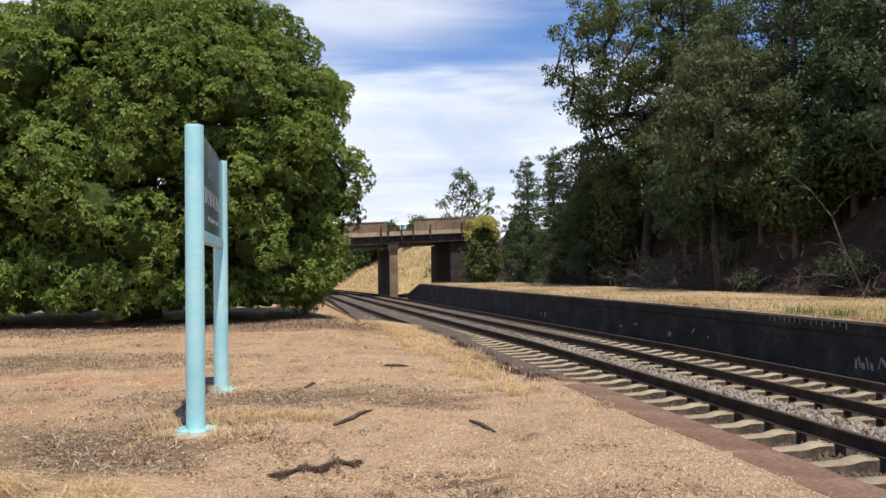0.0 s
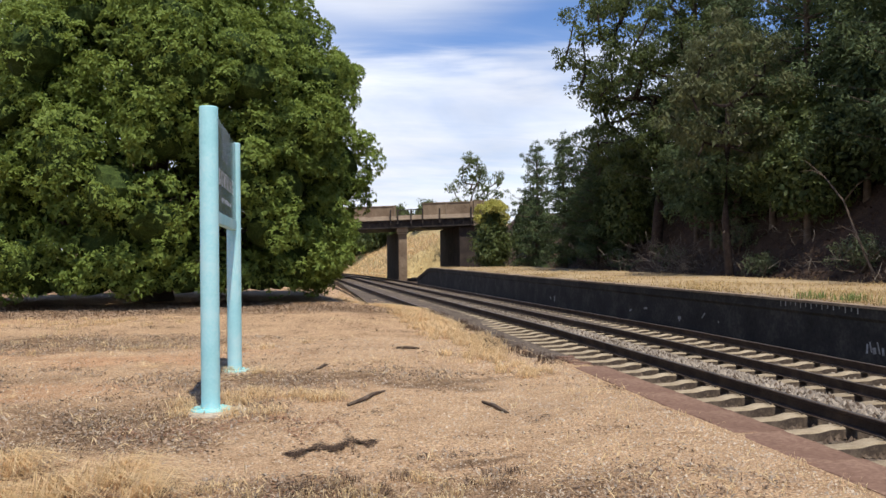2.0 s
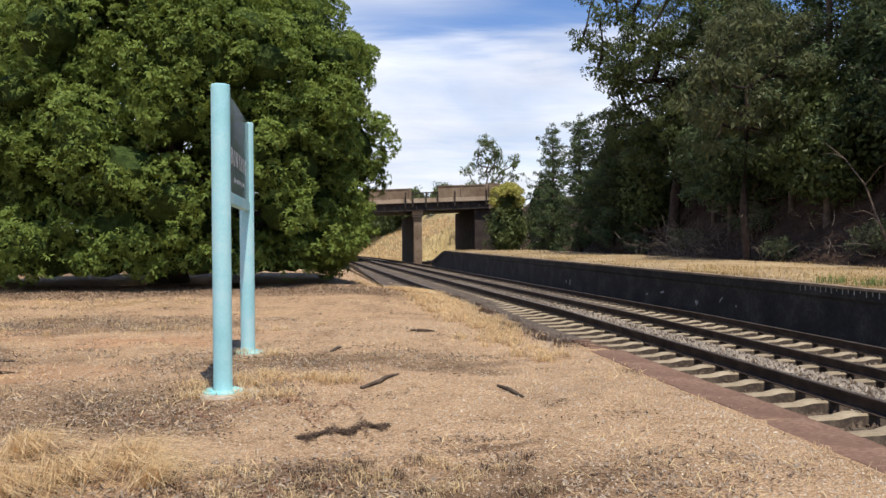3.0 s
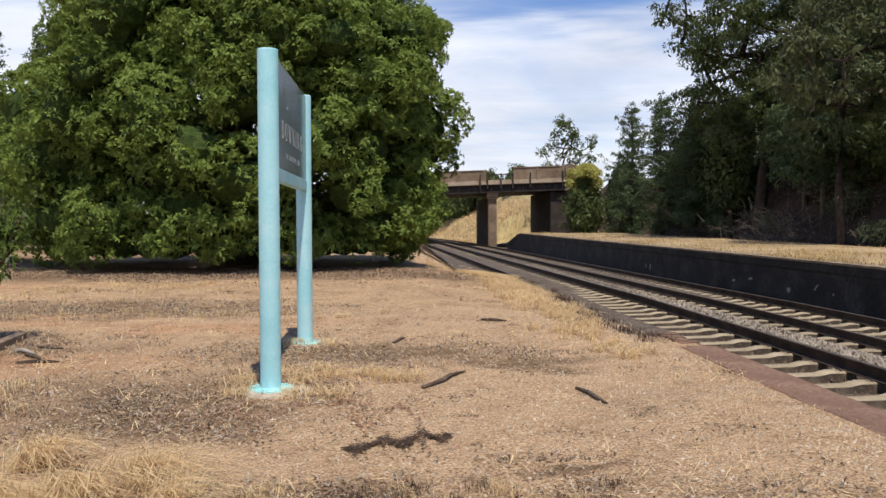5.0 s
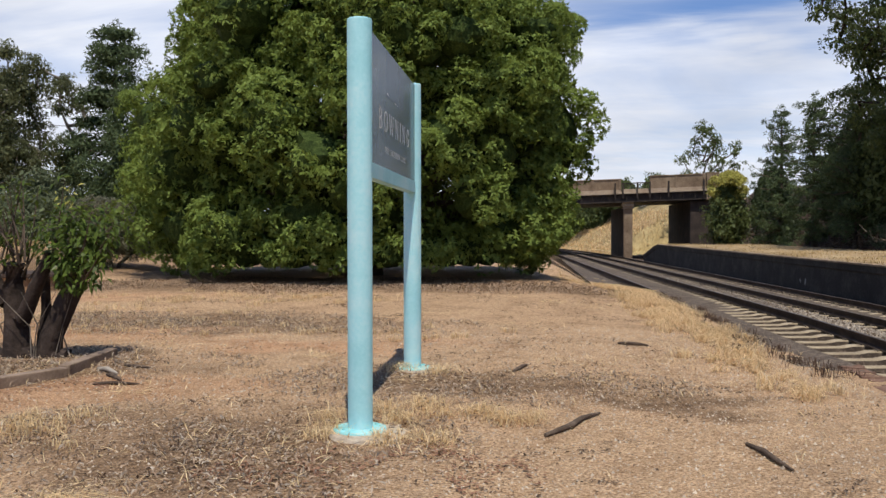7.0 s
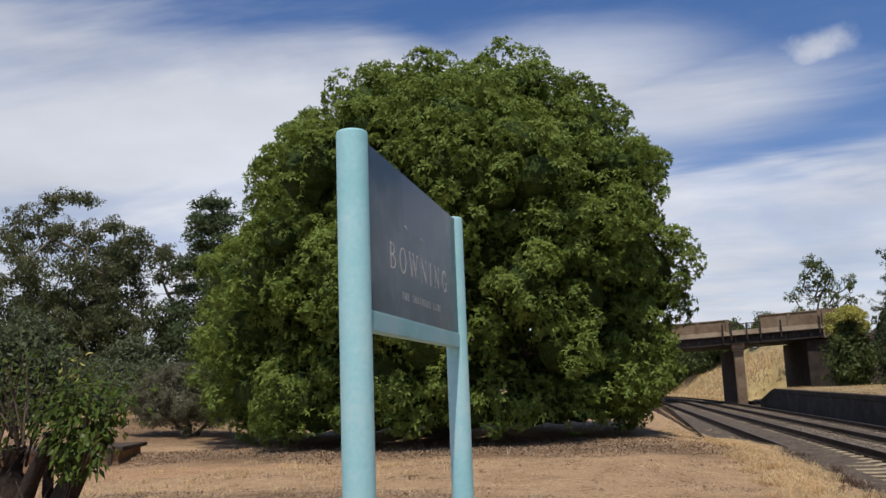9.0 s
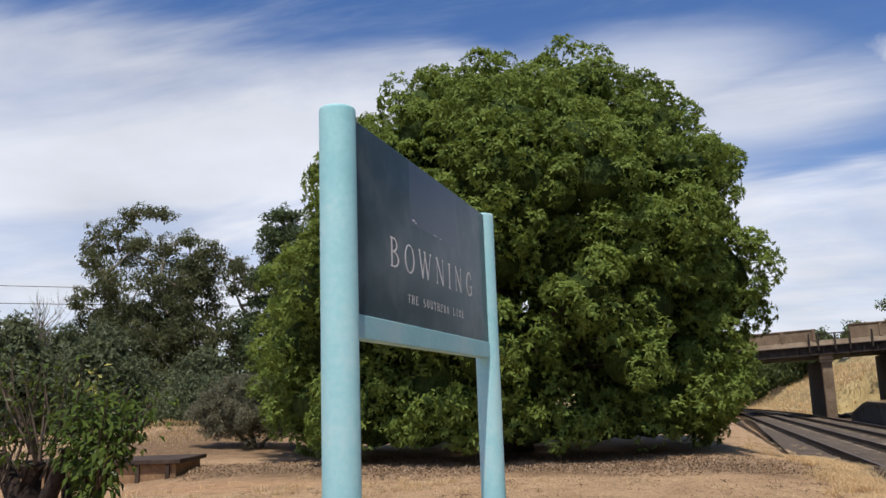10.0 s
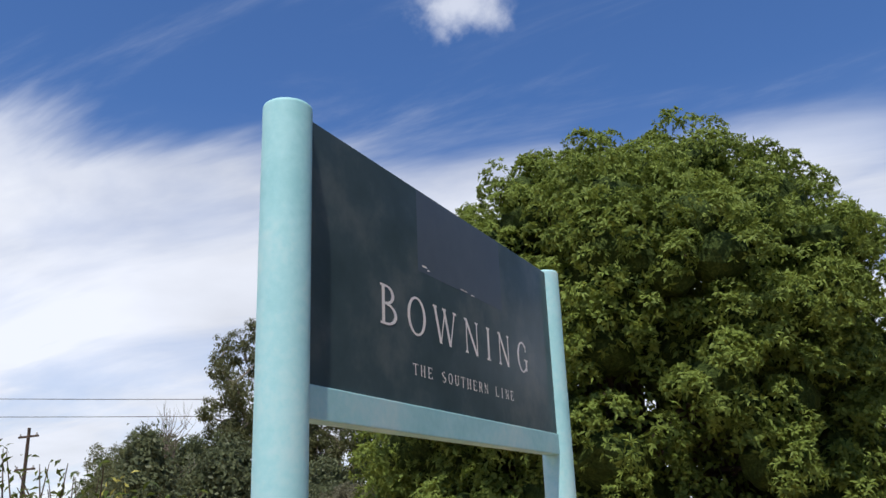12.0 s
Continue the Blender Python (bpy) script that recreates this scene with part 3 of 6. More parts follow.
    for i in pick:
        h = max(fork * 0.7, heads[i][2] - 0.45 * math.hypot(heads[i][0], heads[i][1]) - 0.4)
        h = min(h, fork + (height - fork) * 0.5)
        g = np.clip((h - fork) / max(height - fork, 0.1), 0, 1)
        limbs(bm, (lean[0] * (0.3 + 0.6 * g), lean[1] * (0.3 + 0.6 * g), h), [heads[i]], trunk * (0.45 - 0.3 * g), rng)
    part("trunk", bm, bark, t)
    mesh_quads("crown", np.concatenate(quads), leaf, t)
    return t


def boughs(bm, heads, stem, r0):
    """Limbs that fork their way from the stem's nodes out to the heads, thicker where more hangs on them."""
    nodes = [list(p) for p in stem]
    up = [max(k - 1, 0) for k in range(len(nodes))]
    first = len(nodes)
    for h in sorted(heads, key=lambda p: (p[0] - stem[-1][0]) ** 2 + (p[1] - stem[-1][1]) ** 2 + (p[2] - stem[-1][2]) ** 2):
        q = np.array(nodes)
        gap = np.linalg.norm(q - h, axis=1) + 0.9 * np.clip(q[:, 2] - h[2] + 0.25, 0, None)
        gap[0] += 50
        k = int(gap.argmin())
        a = q[k]
        mid = a * 0.5 + np.array(h) * 0.5 + np.array([0, 0, -0.07 * np.linalg.norm(h - a)])
        nodes.append(list(mid))
        up.append(k)
        nodes.append(list(h))
        up.append(len(nodes) - 2)
    load = [1.0] * len(nodes)
    for k in range(len(nodes) - 1, 0, -1):
        load[up[k]] += load[k] * 0.8
    top = max(load)
    size = [max(r0 * (v / top) ** 0.5, 0.012) for v in load]
    for k in range(first, len(nodes)):
        a, b = nodes[up[k]], nodes[k]
        ra = min(size[up[k]], size[k] * 1.35)
        tube(bm, [a, b], [ra, size[k] * (0.9 if k % 2 == first % 2 else 0.5)], 6)
    tube(bm, stem, [r0 * (1.25 - 0.6 * k / (len(stem) - 1)) for k in range(len(stem))], 10)


def open_tree(name, base, height, low, radii, label, leaf, bark, seed, heads=30, clump=0.95, subs=8, per=46, length=0.2, width=0.068, trunk=0.22, lean=(0, 0), droop=0.7, group="", shape=ROUND, spread=1.35, inner=50):
    """An open crown: separate leafy clumps on forking limbs, with sky between them."""
    rng = np.random.default_rng(seed)
    t = thing(name, base, label, "tree", group)
    fz, fr = zip(*shape)
    tips = []
    for _ in range(4000):
        f, a = rng.random(), rng.uniform(0, 6.283)
        w = float(np.interp(f, fz, fr)) * (0.25 + 0.75 * rng.random() ** 0.5)
        p = np.array([math.cos(a) * radii[0] * w + lean[0] * f, math.sin(a) * radii[1] * w + lean[1] * f, low + f * (height - low - clump * 0.5)])
        if len(tips) < heads and all(np.linalg.norm((p - q) * [1, 1, 1.25]) > spread * clump for q in tips):
            tips.append(p)
    puffs, quads = [], []
    axis_mid = np.array([lean[0] * 0.5, lean[1] * 0.5, low + 0.3 * (height - low)])
    for p in tips:
        r = clump * rng.uniform(0.75, 1.25)
        d = unit(p - axis_mid)
        wide = rng.uniform(0.8, 1.3, 2)
        for _ in range(subs):
            e = unit(rng.normal(0, 1, 3) + 0.4 * d + np.array([0, 0, 0.25]))
            puffs.append((*(p + e * r * rng.uniform(0.25, 0.95) * np.array([wide[0], wide[1], 0.62])), r * rng.uniform(0.24, 0.44), *e))
        c = p + np.clip(rng.normal(0, 0.34, (inner, 3)), -0.6, 0.6) * r * [wide[0], wide[1], 0.6] - [0, 0, 0.12 * r]
        quads.append(leaves(c, unit(rng.normal(0, 1, (inner, 3))), length * 1.6, length * 0.75, rng, droop))
    quads.append(puff_leaves(puffs, per, length, width, rng, droop, 0.3, 0.75, 0.6))
    bm = bmesh.new()
    fork = low + 0.1 * (height - low)
    stem = [(0, 0, -0.2), (0.06 * fork * rng.normal(), 0.03 * fork * rng.normal(), fork * 0.45), (lean[0] * 0.2 + 0.05 * fork * rng.normal(), lean[1] * 0.2, fork), (lean[0] * 0.45, lean[1] * 0.45, fork + 0.3 * (height - fork))]
    boughs(bm, tips, stem, trunk)
    part("trunk", bm, bark, t)
    mesh_quads("crown", np.concatenate(quads), leaf, t)
    return t


def conifer(name, base, height, radius, label, leaf, bark, seed, low=0.12, whorls=14, per=27, length=0.27, width=0.075, trunk=0.18, ragged=0.25, tuft=1.0, category="tree", group=""):
    """A pine: whorls of branches that carry upswept tufts of needles, uneven in reach."""
    rng = np.random.default_rng(seed)
    t = thing(name, base, label, category, group)
    bm = bmesh.new()
    tube(bm, [(0, 0, -0.2), (0, 0, height * 0.3), (rng.normal(0, 0.1), rng.normal(0, 0.1), height * 0.7), (0, 0, height * 0.98)], [trunk * 1.3, trunk, trunk * 0.6, trunk * 0.12], 8)
    puffs = []
    for k in range(whorls):
        f = low + (1 - low) * (k + rng.uniform(-0.3, 0.3)) / whorls
        reach = radius * (1 - f) ** 0.62 * 1.05 + 0.25
        for a in np.arange(5) * 1.2566 + rng.uniform(0, 6.3):
            ln = reach * rng.uniform(1 - ragged * 1.6, 1 + ragged * 0.6)
            a += rng.normal(0, 0.2)
            rise = rng.uniform(-0.05, 0.35)
            tip = np.array([math.cos(a) * ln, math.sin(a) * ln, f * height + rise * ln])
            tube(bm, [(0, 0, f * height - 0.1), tuple(tip * [0.5, 0.5, 1] - [0, 0, 0.12 * ln]), tuple(tip)], [0.05 * (1.3 - f), 0.03, 0.01], 5)
            for g in np.arange(0.2, 1.02, 0.26):
                c = np.array([tip[0] * g, tip[1] * g, f * height - 0.1 + (tip[2] - f * height) * g * g]) + rng.normal(0, 0.12, 3)
                puffs.append((*c, tuft * rng.uniform(0.34, 0.66) * (0.7 + 0.5 * (1 - f)) * (radius / 3) ** 0.5, math.cos(a), math.sin(a), 0.3))
    puffs.append((0, 0, height, 0.25, 0, 0, 1))
    part("trunk", bm, bark, t)
    mesh_quads("crown", puff_leaves(puffs, per, length, width, rng, -0.1, 0.2, 0.75, 0.8), leaf, t)
    return t

# ---- ground ----


def shift(y):
    """How far the line has curved to the left at y."""
    y = np.asarray(y, float)
    return -0.034 * np.clip(y - 12, 0, 70) - 0.0021 * np.clip(y - 66, 0, None) ** 2


EDGE, FACE = 3.95, 10.95      # near platform's edge, far platform's face
A_RAILS, A_HEAD = (4.665, 6.17), -0.375
B_RAILS, B_HEAD = (8.32, 9.825), -0.585


def platform_top(y):
    """Height of the far platform's edge, which climbs gently."""
    return 0.22 + 0.006 * y


def waves(x, y):
    return 0.5 * np.sin(x * 1.3 + 0.7 * np.sin(y * 0.9)) * np.sin(y * 1.1 + 0.5) + 0.3 * np.sin(x * 2.9 + y * 1.7) + 0.2 * np.sin(y * 4.1 - x * 3.3)


def ground_z(x, y):
    x, y = np.asarray(x, float), np.asarray(y, float)
    s = shift(y)
    u = x - s
    base = 0.02 * np.clip(y, -8, 10) * (1 - smooth(0.8, 3.4, u)) + 0.012 * waves(x, y) * (1 - 0.7 * smooth(2.8, 3.8, u))
    base = base - 0.02 * smooth(2.5, 3.9, u) - 0.03 * smooth(3.15, 3.9, u) * smooth(2.3, 4.5, y)
    base = base - 0.46 * smooth(12, 22, y) * smooth(0.5, 3.7, u) - 0.15 * smooth(30, 60, y) * smooth(-6, 3, u)
    base = base + 0.2 * smooth(-8, -13, x) * smooth(10, 15, y) * (1 + 0.5 * waves(x * 0.4, y * 0.4))
    base = base - 0.42 * np.exp(-((x + 9.6) / 2.3) ** 2 - ((y - 9.0) / 1.3) ** 2)
    base = base + 0.55 * np.exp(-((x + 14.9) / 1.9) ** 2 - ((y - 20.5) / 2.2) ** 2) * (1 + 0.35 * waves(x * 1.5, y * 1.5))
    bed = (A_HEAD - 0.28) + (B_HEAD - A_HEAD) * smooth(6.9, 7.9, u) + 0.08 * smooth(6.4, 6.7, u) * smooth(7.9, 7.6, u) + 0.075 * smooth(10, 17, y)
    bank_foot = 17.6 + 1.9 * smooth(30, 66, y) - 7.2 * smooth(82.5, 85, y)
    v = u - bank_foot
    bank = np.where(y < 83, 0.1 + 5.6 * smooth(0, 7.5, v), -0.5 + 2.3 * smooth(0, 3.5, v) + 3.2 * smooth(3.0, 9.0, v)) + 0.14 * waves(x * 0.8, y * 0.8)
    bed = np.maximum(bed, bed + (base - bed) * (1 - smooth(4.0, 4.66, u)) * smooth(2.2, 2.9, y))
    right = np.where(u < 11.3, bed, np.where(u < bank_foot, np.minimum(bed, -0.9), bank))
    z = np.where(u < EDGE, base, right)
    far = smooth(130, 420, np.hypot(x, y))
    return z * (1 - far) + far * (9 + 5 * np.sin(np.arctan2(x, y) * 5))


def axis(*spans):
    return np.unique(np.concatenate([np.arange(a, b, st) for a, b, st in spans]).round(3))


def build_ground():
    xs = axis((-900, -60, 60), (-60, -14, 2), (-14, -5, 0.5), (-5, 3.9, 0.14), (3.945, 3.96, 0.014), (4.03, 4.7, 0.11), (4.8, 11.4, 0.3), (11.4, 26, 0.6), (26, 70, 4), (70, 901, 60))
    ys = axis((-900, -40, 60), (-40, -10, 3), (-10, 8, 0.16), (8, 24, 0.4), (24, 90, 1.5), (90, 200, 8), (200, 901, 60))
    gx, gy = np.meshgrid(xs, ys, indexing="ij")
    gs = np.where((gy > 0) & (np.abs(gx) < 60), shift(np.minimum(gy, 200)), 0)
    px = gx + gs * (gx > 3)
    gz = ground_z(px, gy)
    v = np.stack([px, gy, gz], -1).reshape(-1, 3)
    nx, ny = len(xs), len(ys)
    i, j = np.meshgrid(np.arange(nx - 1), np.arange(ny - 1), indexing="ij")
    a = (i * ny + j).ravel()
    f = np.stack([a, a + ny, a + ny + 1, a + 1], 1)
    me = bpy.data.meshes.new("ground")
    me.from_pydata(v.tolist(), [], f.tolist())
    cx, cy = gx[:-1, :-1].ravel() + 0.02, gy[:-1, :-1].ravel()
    idx = np.zeros(len(f), np.int32)
    idx[(cx > EDGE) & (cx < 11.3)] = 1
    idx[(cx > 3.42 + 0.12 * np.sin(cy * 2.1) + 0.08 * np.sin(cy * 5.3)) & (cy > 2.7) & (cy < 40) & (cx < EDGE)] = 1
    idx[(cx > 11.3)] = 2
    idx[(cy > 82) & (cx > 10)] = 3
    idx[(np.abs(cx) > 60) | (np.abs(cy) > 100)] = 3
    me.polygons.foreach_set("material_index", idx)
    me.polygons.foreach_set("use_smooth", np.ones(len(f), bool))
    for m in (DIRT, BALLAST, BANK, MEADOW):
        me.materials.append(m)
    return tagged(new("ground", me), "sandy dirt platform, ballast bed and leaf-littered bank", "ground", kind="structure")


build_ground()

# ---- railway tracks ----


def rail_bmesh(x, head, y0, y1, step):
    """A flat-bottomed rail that follows the curve."""
    prof = ((-0.062, -0.155), (0.062, -0.155), (0.062, -0.145), (0.009, -0.125), (0.009, -0.045), (0.033, -0.034), (0.034, -0.006), (0.026, 0.0), (-0.026, 0.0), (-0.034, -0.006), (-0.033, -0.034), (-0.009, -0.045), (-0.009, -0.125), (-0.062, -0.145))
    bm = bmesh.new()
    rings = []
    for y in np.arange(y0, y1 + 0.1, step):
        sx = x + float(shift(y))
        rings.append([bm.verts.new((sx + px, y, head + pz)) for px, pz in prof])
    for r0, r1 in zip(rings, rings[1:]):
        for i in range(len(prof)):
            f = bm.faces.new((r0[i], r1[i], r1[(i + 1) % len(prof)], r0[(i + 1) % len(prof)]))
            f.material_index = 1 if i == 7 else 0
    bm.faces.new(rings[0])
    bm.faces.new(rings[-1][::-1])
    return bm


def sleeper_mesh():
    """A concrete sleeper: raised rail seats, a lower waist, sloping sides."""
    bm = bmesh.new()
    rings = []
    for x, top, half in ((-1.25, -0.045, 0.08), (-1.23, -0.03, 0.09), (-0.98, 0.0, 0.1), (-0.52, 0.0, 0.1), (-0.38, -0.03, 0.09), (0, -0.038, 0.085), (0.38, -0.03, 0.09), (0.52, 0.0, 0.1), (0.98, 0.0, 0.1), (1.23, -0.03, 0.09), (1.25, -0.045, 0.08)):
        rings.append([bm.verts.new(p) for p in ((x, -half - 0.03, -0.2), (x, half + 0.03, -0.2), (x, half, top - 0.018), (x, half - 0.018, top), (x, -half + 0.018, top), (x, -half, top - 0.018))])
    for r0, r1 in zip(rings, rings[1:]):
        for i in range(6):
            # The long side faces take a darker brown than the top.
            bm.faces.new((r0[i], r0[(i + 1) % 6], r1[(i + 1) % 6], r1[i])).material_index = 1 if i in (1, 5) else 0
    bm.faces.new(rings[0][::-1])
    bm.faces.new(rings[-1])
    me = bpy.data.meshes.new("sleeper")
    bmesh.ops.recalc_face_normals(bm, faces=bm.faces)
    bm.to_mesh(me)
    bm.free()
    me.materials.append(CONCRETE)
    me.materials.append(DARK_SIDE)
    return me


def clip_mesh():
    """A bent spring clip that holds down one side of a rail foot."""
    bm = bmesh.new()
    tube(bm, [(0.0, 0.075, 0.008), (0.035, 0.05, 0.05), (0.045, 0.0, 0.055), (0.03, -0.05, 0.045), (-0.02, -0.045, 0.03), (-0.03, 0.0, 0.022)], [0.02, 0.018, 0.02, 0.018, 0.016, 0.014], 6)
    bmesh.ops.scale(bm, vec=(0.7, 0.65, 0.55), verts=bm.verts)
    me = bpy.data.meshes.new("rail_clip")
    bm.to_mesh(me)
    bm.free()
    me.materials.append(IRON)
    return me


def build_track(rails, head, label, y0, y1, sleeper_me, clip_me, phase):
    t = thing("railway_track", (0, 0, 0), label, "railway track", "parallel railway tracks")
    for x in rails:
        part("rail", rail_bmesh(x, head, -14, 130, 2.0), (RAIL_STEEL, RAIL_TOP), t, "rusty steel rail with a polished head")
    mid = sum(rails) / 2
    for y in np.arange(y0 + phase, y1, 0.66):
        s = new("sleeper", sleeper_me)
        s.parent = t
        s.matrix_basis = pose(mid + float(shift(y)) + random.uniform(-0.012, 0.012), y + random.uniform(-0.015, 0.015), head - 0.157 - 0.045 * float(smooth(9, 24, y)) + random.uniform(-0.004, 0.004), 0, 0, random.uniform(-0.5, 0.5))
        if y < 30:
            for x in rails:
                for side in (0, 180):
                    c = new("rail_clip", clip_me)
                    c.parent = s
                    c.matrix_basis = pose(x - mid + (0.085 if side == 0 else -0.085), 0, 0.0, 0, 0, side)
    return t


SLEEPER, CLIP = sleeper_mesh(), clip_mesh()
build_track(A_RAILS, A_HEAD, "railway track on concrete sleepers beside the dirt platform", -13.7, 85, SLEEPER, CLIP, 0.0)
build_track(B_RAILS, B_HEAD, "railway track on concrete sleepers beside the sooty platform wall", -13.7, 85, SLEEPER, CLIP, 0.3)

# ---- far platform ----


def far_platform():
    t = thing("far_platform", (0, 0, 0), "disused raised platform with soot-black wall and dry grass on top", "platform", kind="structure")
    y0, y1, n = -14, 60.4, 60

    def strip(name, prof, mat, label):
        bm = bmesh.new()
        rings = []
        for y in np.linspace(y0, y1, n):
            top = platform_top(y) - 0.95 * float(np.clip((y - 54.6) / 5.8, 0, 1))
            rings.append([bm.verts.new((x + float(shift(y)), y, top + z if z > -0.7 else -1.2)) for x, z in prof])
        for r0, r1 in zip(rings, rings[1:]):
            for i in range(len(prof)):
                bm.faces.new((r0[i], r1[i], r1[(i + 1) % len(prof)], r0[(i + 1) % len(prof)]))
        bm.faces.new(rings[0])
        bm.faces.new(rings[-1][::-1])
        bmesh.ops.recalc_face_normals(bm, faces=bm.faces)
        return part(name, bm, mat, t, label)

    strip("wall", ((FACE, -0.9), (FACE, -0.30), (FACE - 0.05, -0.24), (FACE - 0.05, -0.06), (FACE + 0.4, -0.06), (FACE + 0.4, -0.9)), SOOT, "soot-blackened wall with a corbelled top")
    strip("coping", ((FACE - 0.09, -0.055), (FACE - 0.09, -0.005), (FACE - 0.07, 0.0), (FACE + 0.5, 0.0), (FACE + 0.5, -0.055)), COPING, "pale worn coping")
    strip("fill", ((FACE + 0.41, -0.9), (FACE + 0.41, -0.06), (FACE + 0.51, -0.02), (FACE + 6.9, 0.0), (FACE + 6.9, -0.9)), PLATFORM_TOP, "dry sandy platform top")
    return t


far_platform()

# ---- road bridge ----


def road_bridge():
    Y = 68.0
    t = thing("road_bridge", (0, 0, 0), "old brick road bridge over the railway cutting", "bridge")

    def rise(x):
        """The road climbs a little to the right."""
        return 0.035 * (x - 8.4)

    def b(name, lo, hi, mat, label="", bev=0.03, parent=None, climb=False):
        bm = box(bmesh.new(), lo, hi, bev)
        if climb:
            for v in bm.verts:
                v.co.z += rise(v.co.x)
        return part(name, bm, mat, parent or t, label)

    b("pier", (8.6, Y + 0.75, -1.2), (9.38, Y + 12, 3.6), SHADED_BRICK, "brick pier wall, darkened for the shade under the deck")
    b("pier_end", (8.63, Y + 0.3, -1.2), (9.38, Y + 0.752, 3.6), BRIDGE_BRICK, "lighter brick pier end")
    cap = b("pier_cap", (8.55, Y + 0.2, 3.6), (9.46, Y + 0.95, 4.0), BRIDGE_PALE, "moulded pier cap")
    b("moulding", (8.5, Y + 0.12, 3.68), (9.5, Y + 1.0, 3.8), BRIDGE_PALE, "", 0.03, cap)
    b("moulding", (8.52, Y + 0.14, 3.45), (9.48, Y + 0.98, 3.53), BRIDGE_PALE, "", 0.02, cap)
    b("abutment", (14.2, Y + 0.3, -1.2), (18.5, Y + 12, 4.1), SHADED_BRICK, "brick abutment, darkened for the shade under the deck")
    b("abutment", (-2.5, Y + 0.3, -1.2), (0.5, Y + 12, 3.7), SHADED_BRICK, "brick abutment, darkened for the shade under the deck")
    deck = b("deck", (-4, Y + 0.05, 3.98), (18.5, Y + 12.4, 4.66), IRON, "dark riveted girder deck", 0.02, climb=True)
    for z0, z1 in ((3.96, 4.04), (4.58, 4.655)):
        b("girder_flange", (-4, Y - 0.12, z0), (18.5, Y + 0.048, z1), IRON, "", 0.0, deck, True)
    for x in np.arange(-3.5, 15.5, 0.95):
        b("stiffener", (x - 0.04, Y - 0.07, 4.05), (x + 0.04, Y + 0.045, 4.57), IRON, "", 0.0, deck, True)
    b("ledge", (-4, Y - 0.2, 4.66), (18.5, Y + 12.5, 4.82), BRIDGE_PALE, "pale stone string course", 0.03, climb=True)
    for x0, x1, top in ((-4, 8.38, 5.9), (10.82, 15.4, 6.06)):
        p = b("parapet", (x0, Y, 4.82), (x1, Y + 0.35, top), BRIDGE_BRICK, "brick parapet panel", 0.02, climb=True)
        b("parapet_coping", (x0 - 0.03, Y - 0.06, top), (x1 + 0.03, Y + 0.41, top + 0.09), BRIDGE_BRICK, "", 0.02, p, True)
        b("parapet_base", (x0, Y - 0.06, 4.83), (x1, Y - 0.002, 5.05), BRIDGE_PALE, "", 0.01, p, True)
        for x in np.arange(x1 - 0.12, x0, -2.3):
            b("parapet_pier", (x - 0.12, Y - 0.09, 5.06), (x + 0.12, Y - 0.003, top - 0.005), BRIDGE_BRICK, "", 0.01, p, True)
    b("pilaster", (15.45, Y - 0.2, 3.9), (16.5, Y + 0.7, 6.2), BRIDGE_BRICK, "brick pilaster", climb=True)
    for x in (7.85, 8.5, 9.7, 10.75, 12.3, 15.2):
        b("post", (x - 0.06, Y - 0.34, 4.3), (x + 0.06, Y - 0.22, 5.62), IRON, "iron post", 0.0, climb=True)
    r = b("railing", (8.42, Y + 0.1, 5.54), (10.8, Y + 0.18, 5.62), IRON, "iron balustrade", 0.0, climb=True)
    b("railing_base", (8.42, Y, 4.82), (10.8, Y + 0.3, 5.08), BRIDGE_PALE, "", 0.01, r, True)
    for x in np.arange(8.5, 10.75, 0.15):
        b("bar", (x - 0.018, Y + 0.12, 5.08), (x + 0.018, Y + 0.16, 5.54), IRON, "", 0.0, r, True)
    return t


road_bridge()

# ---- station sign ----


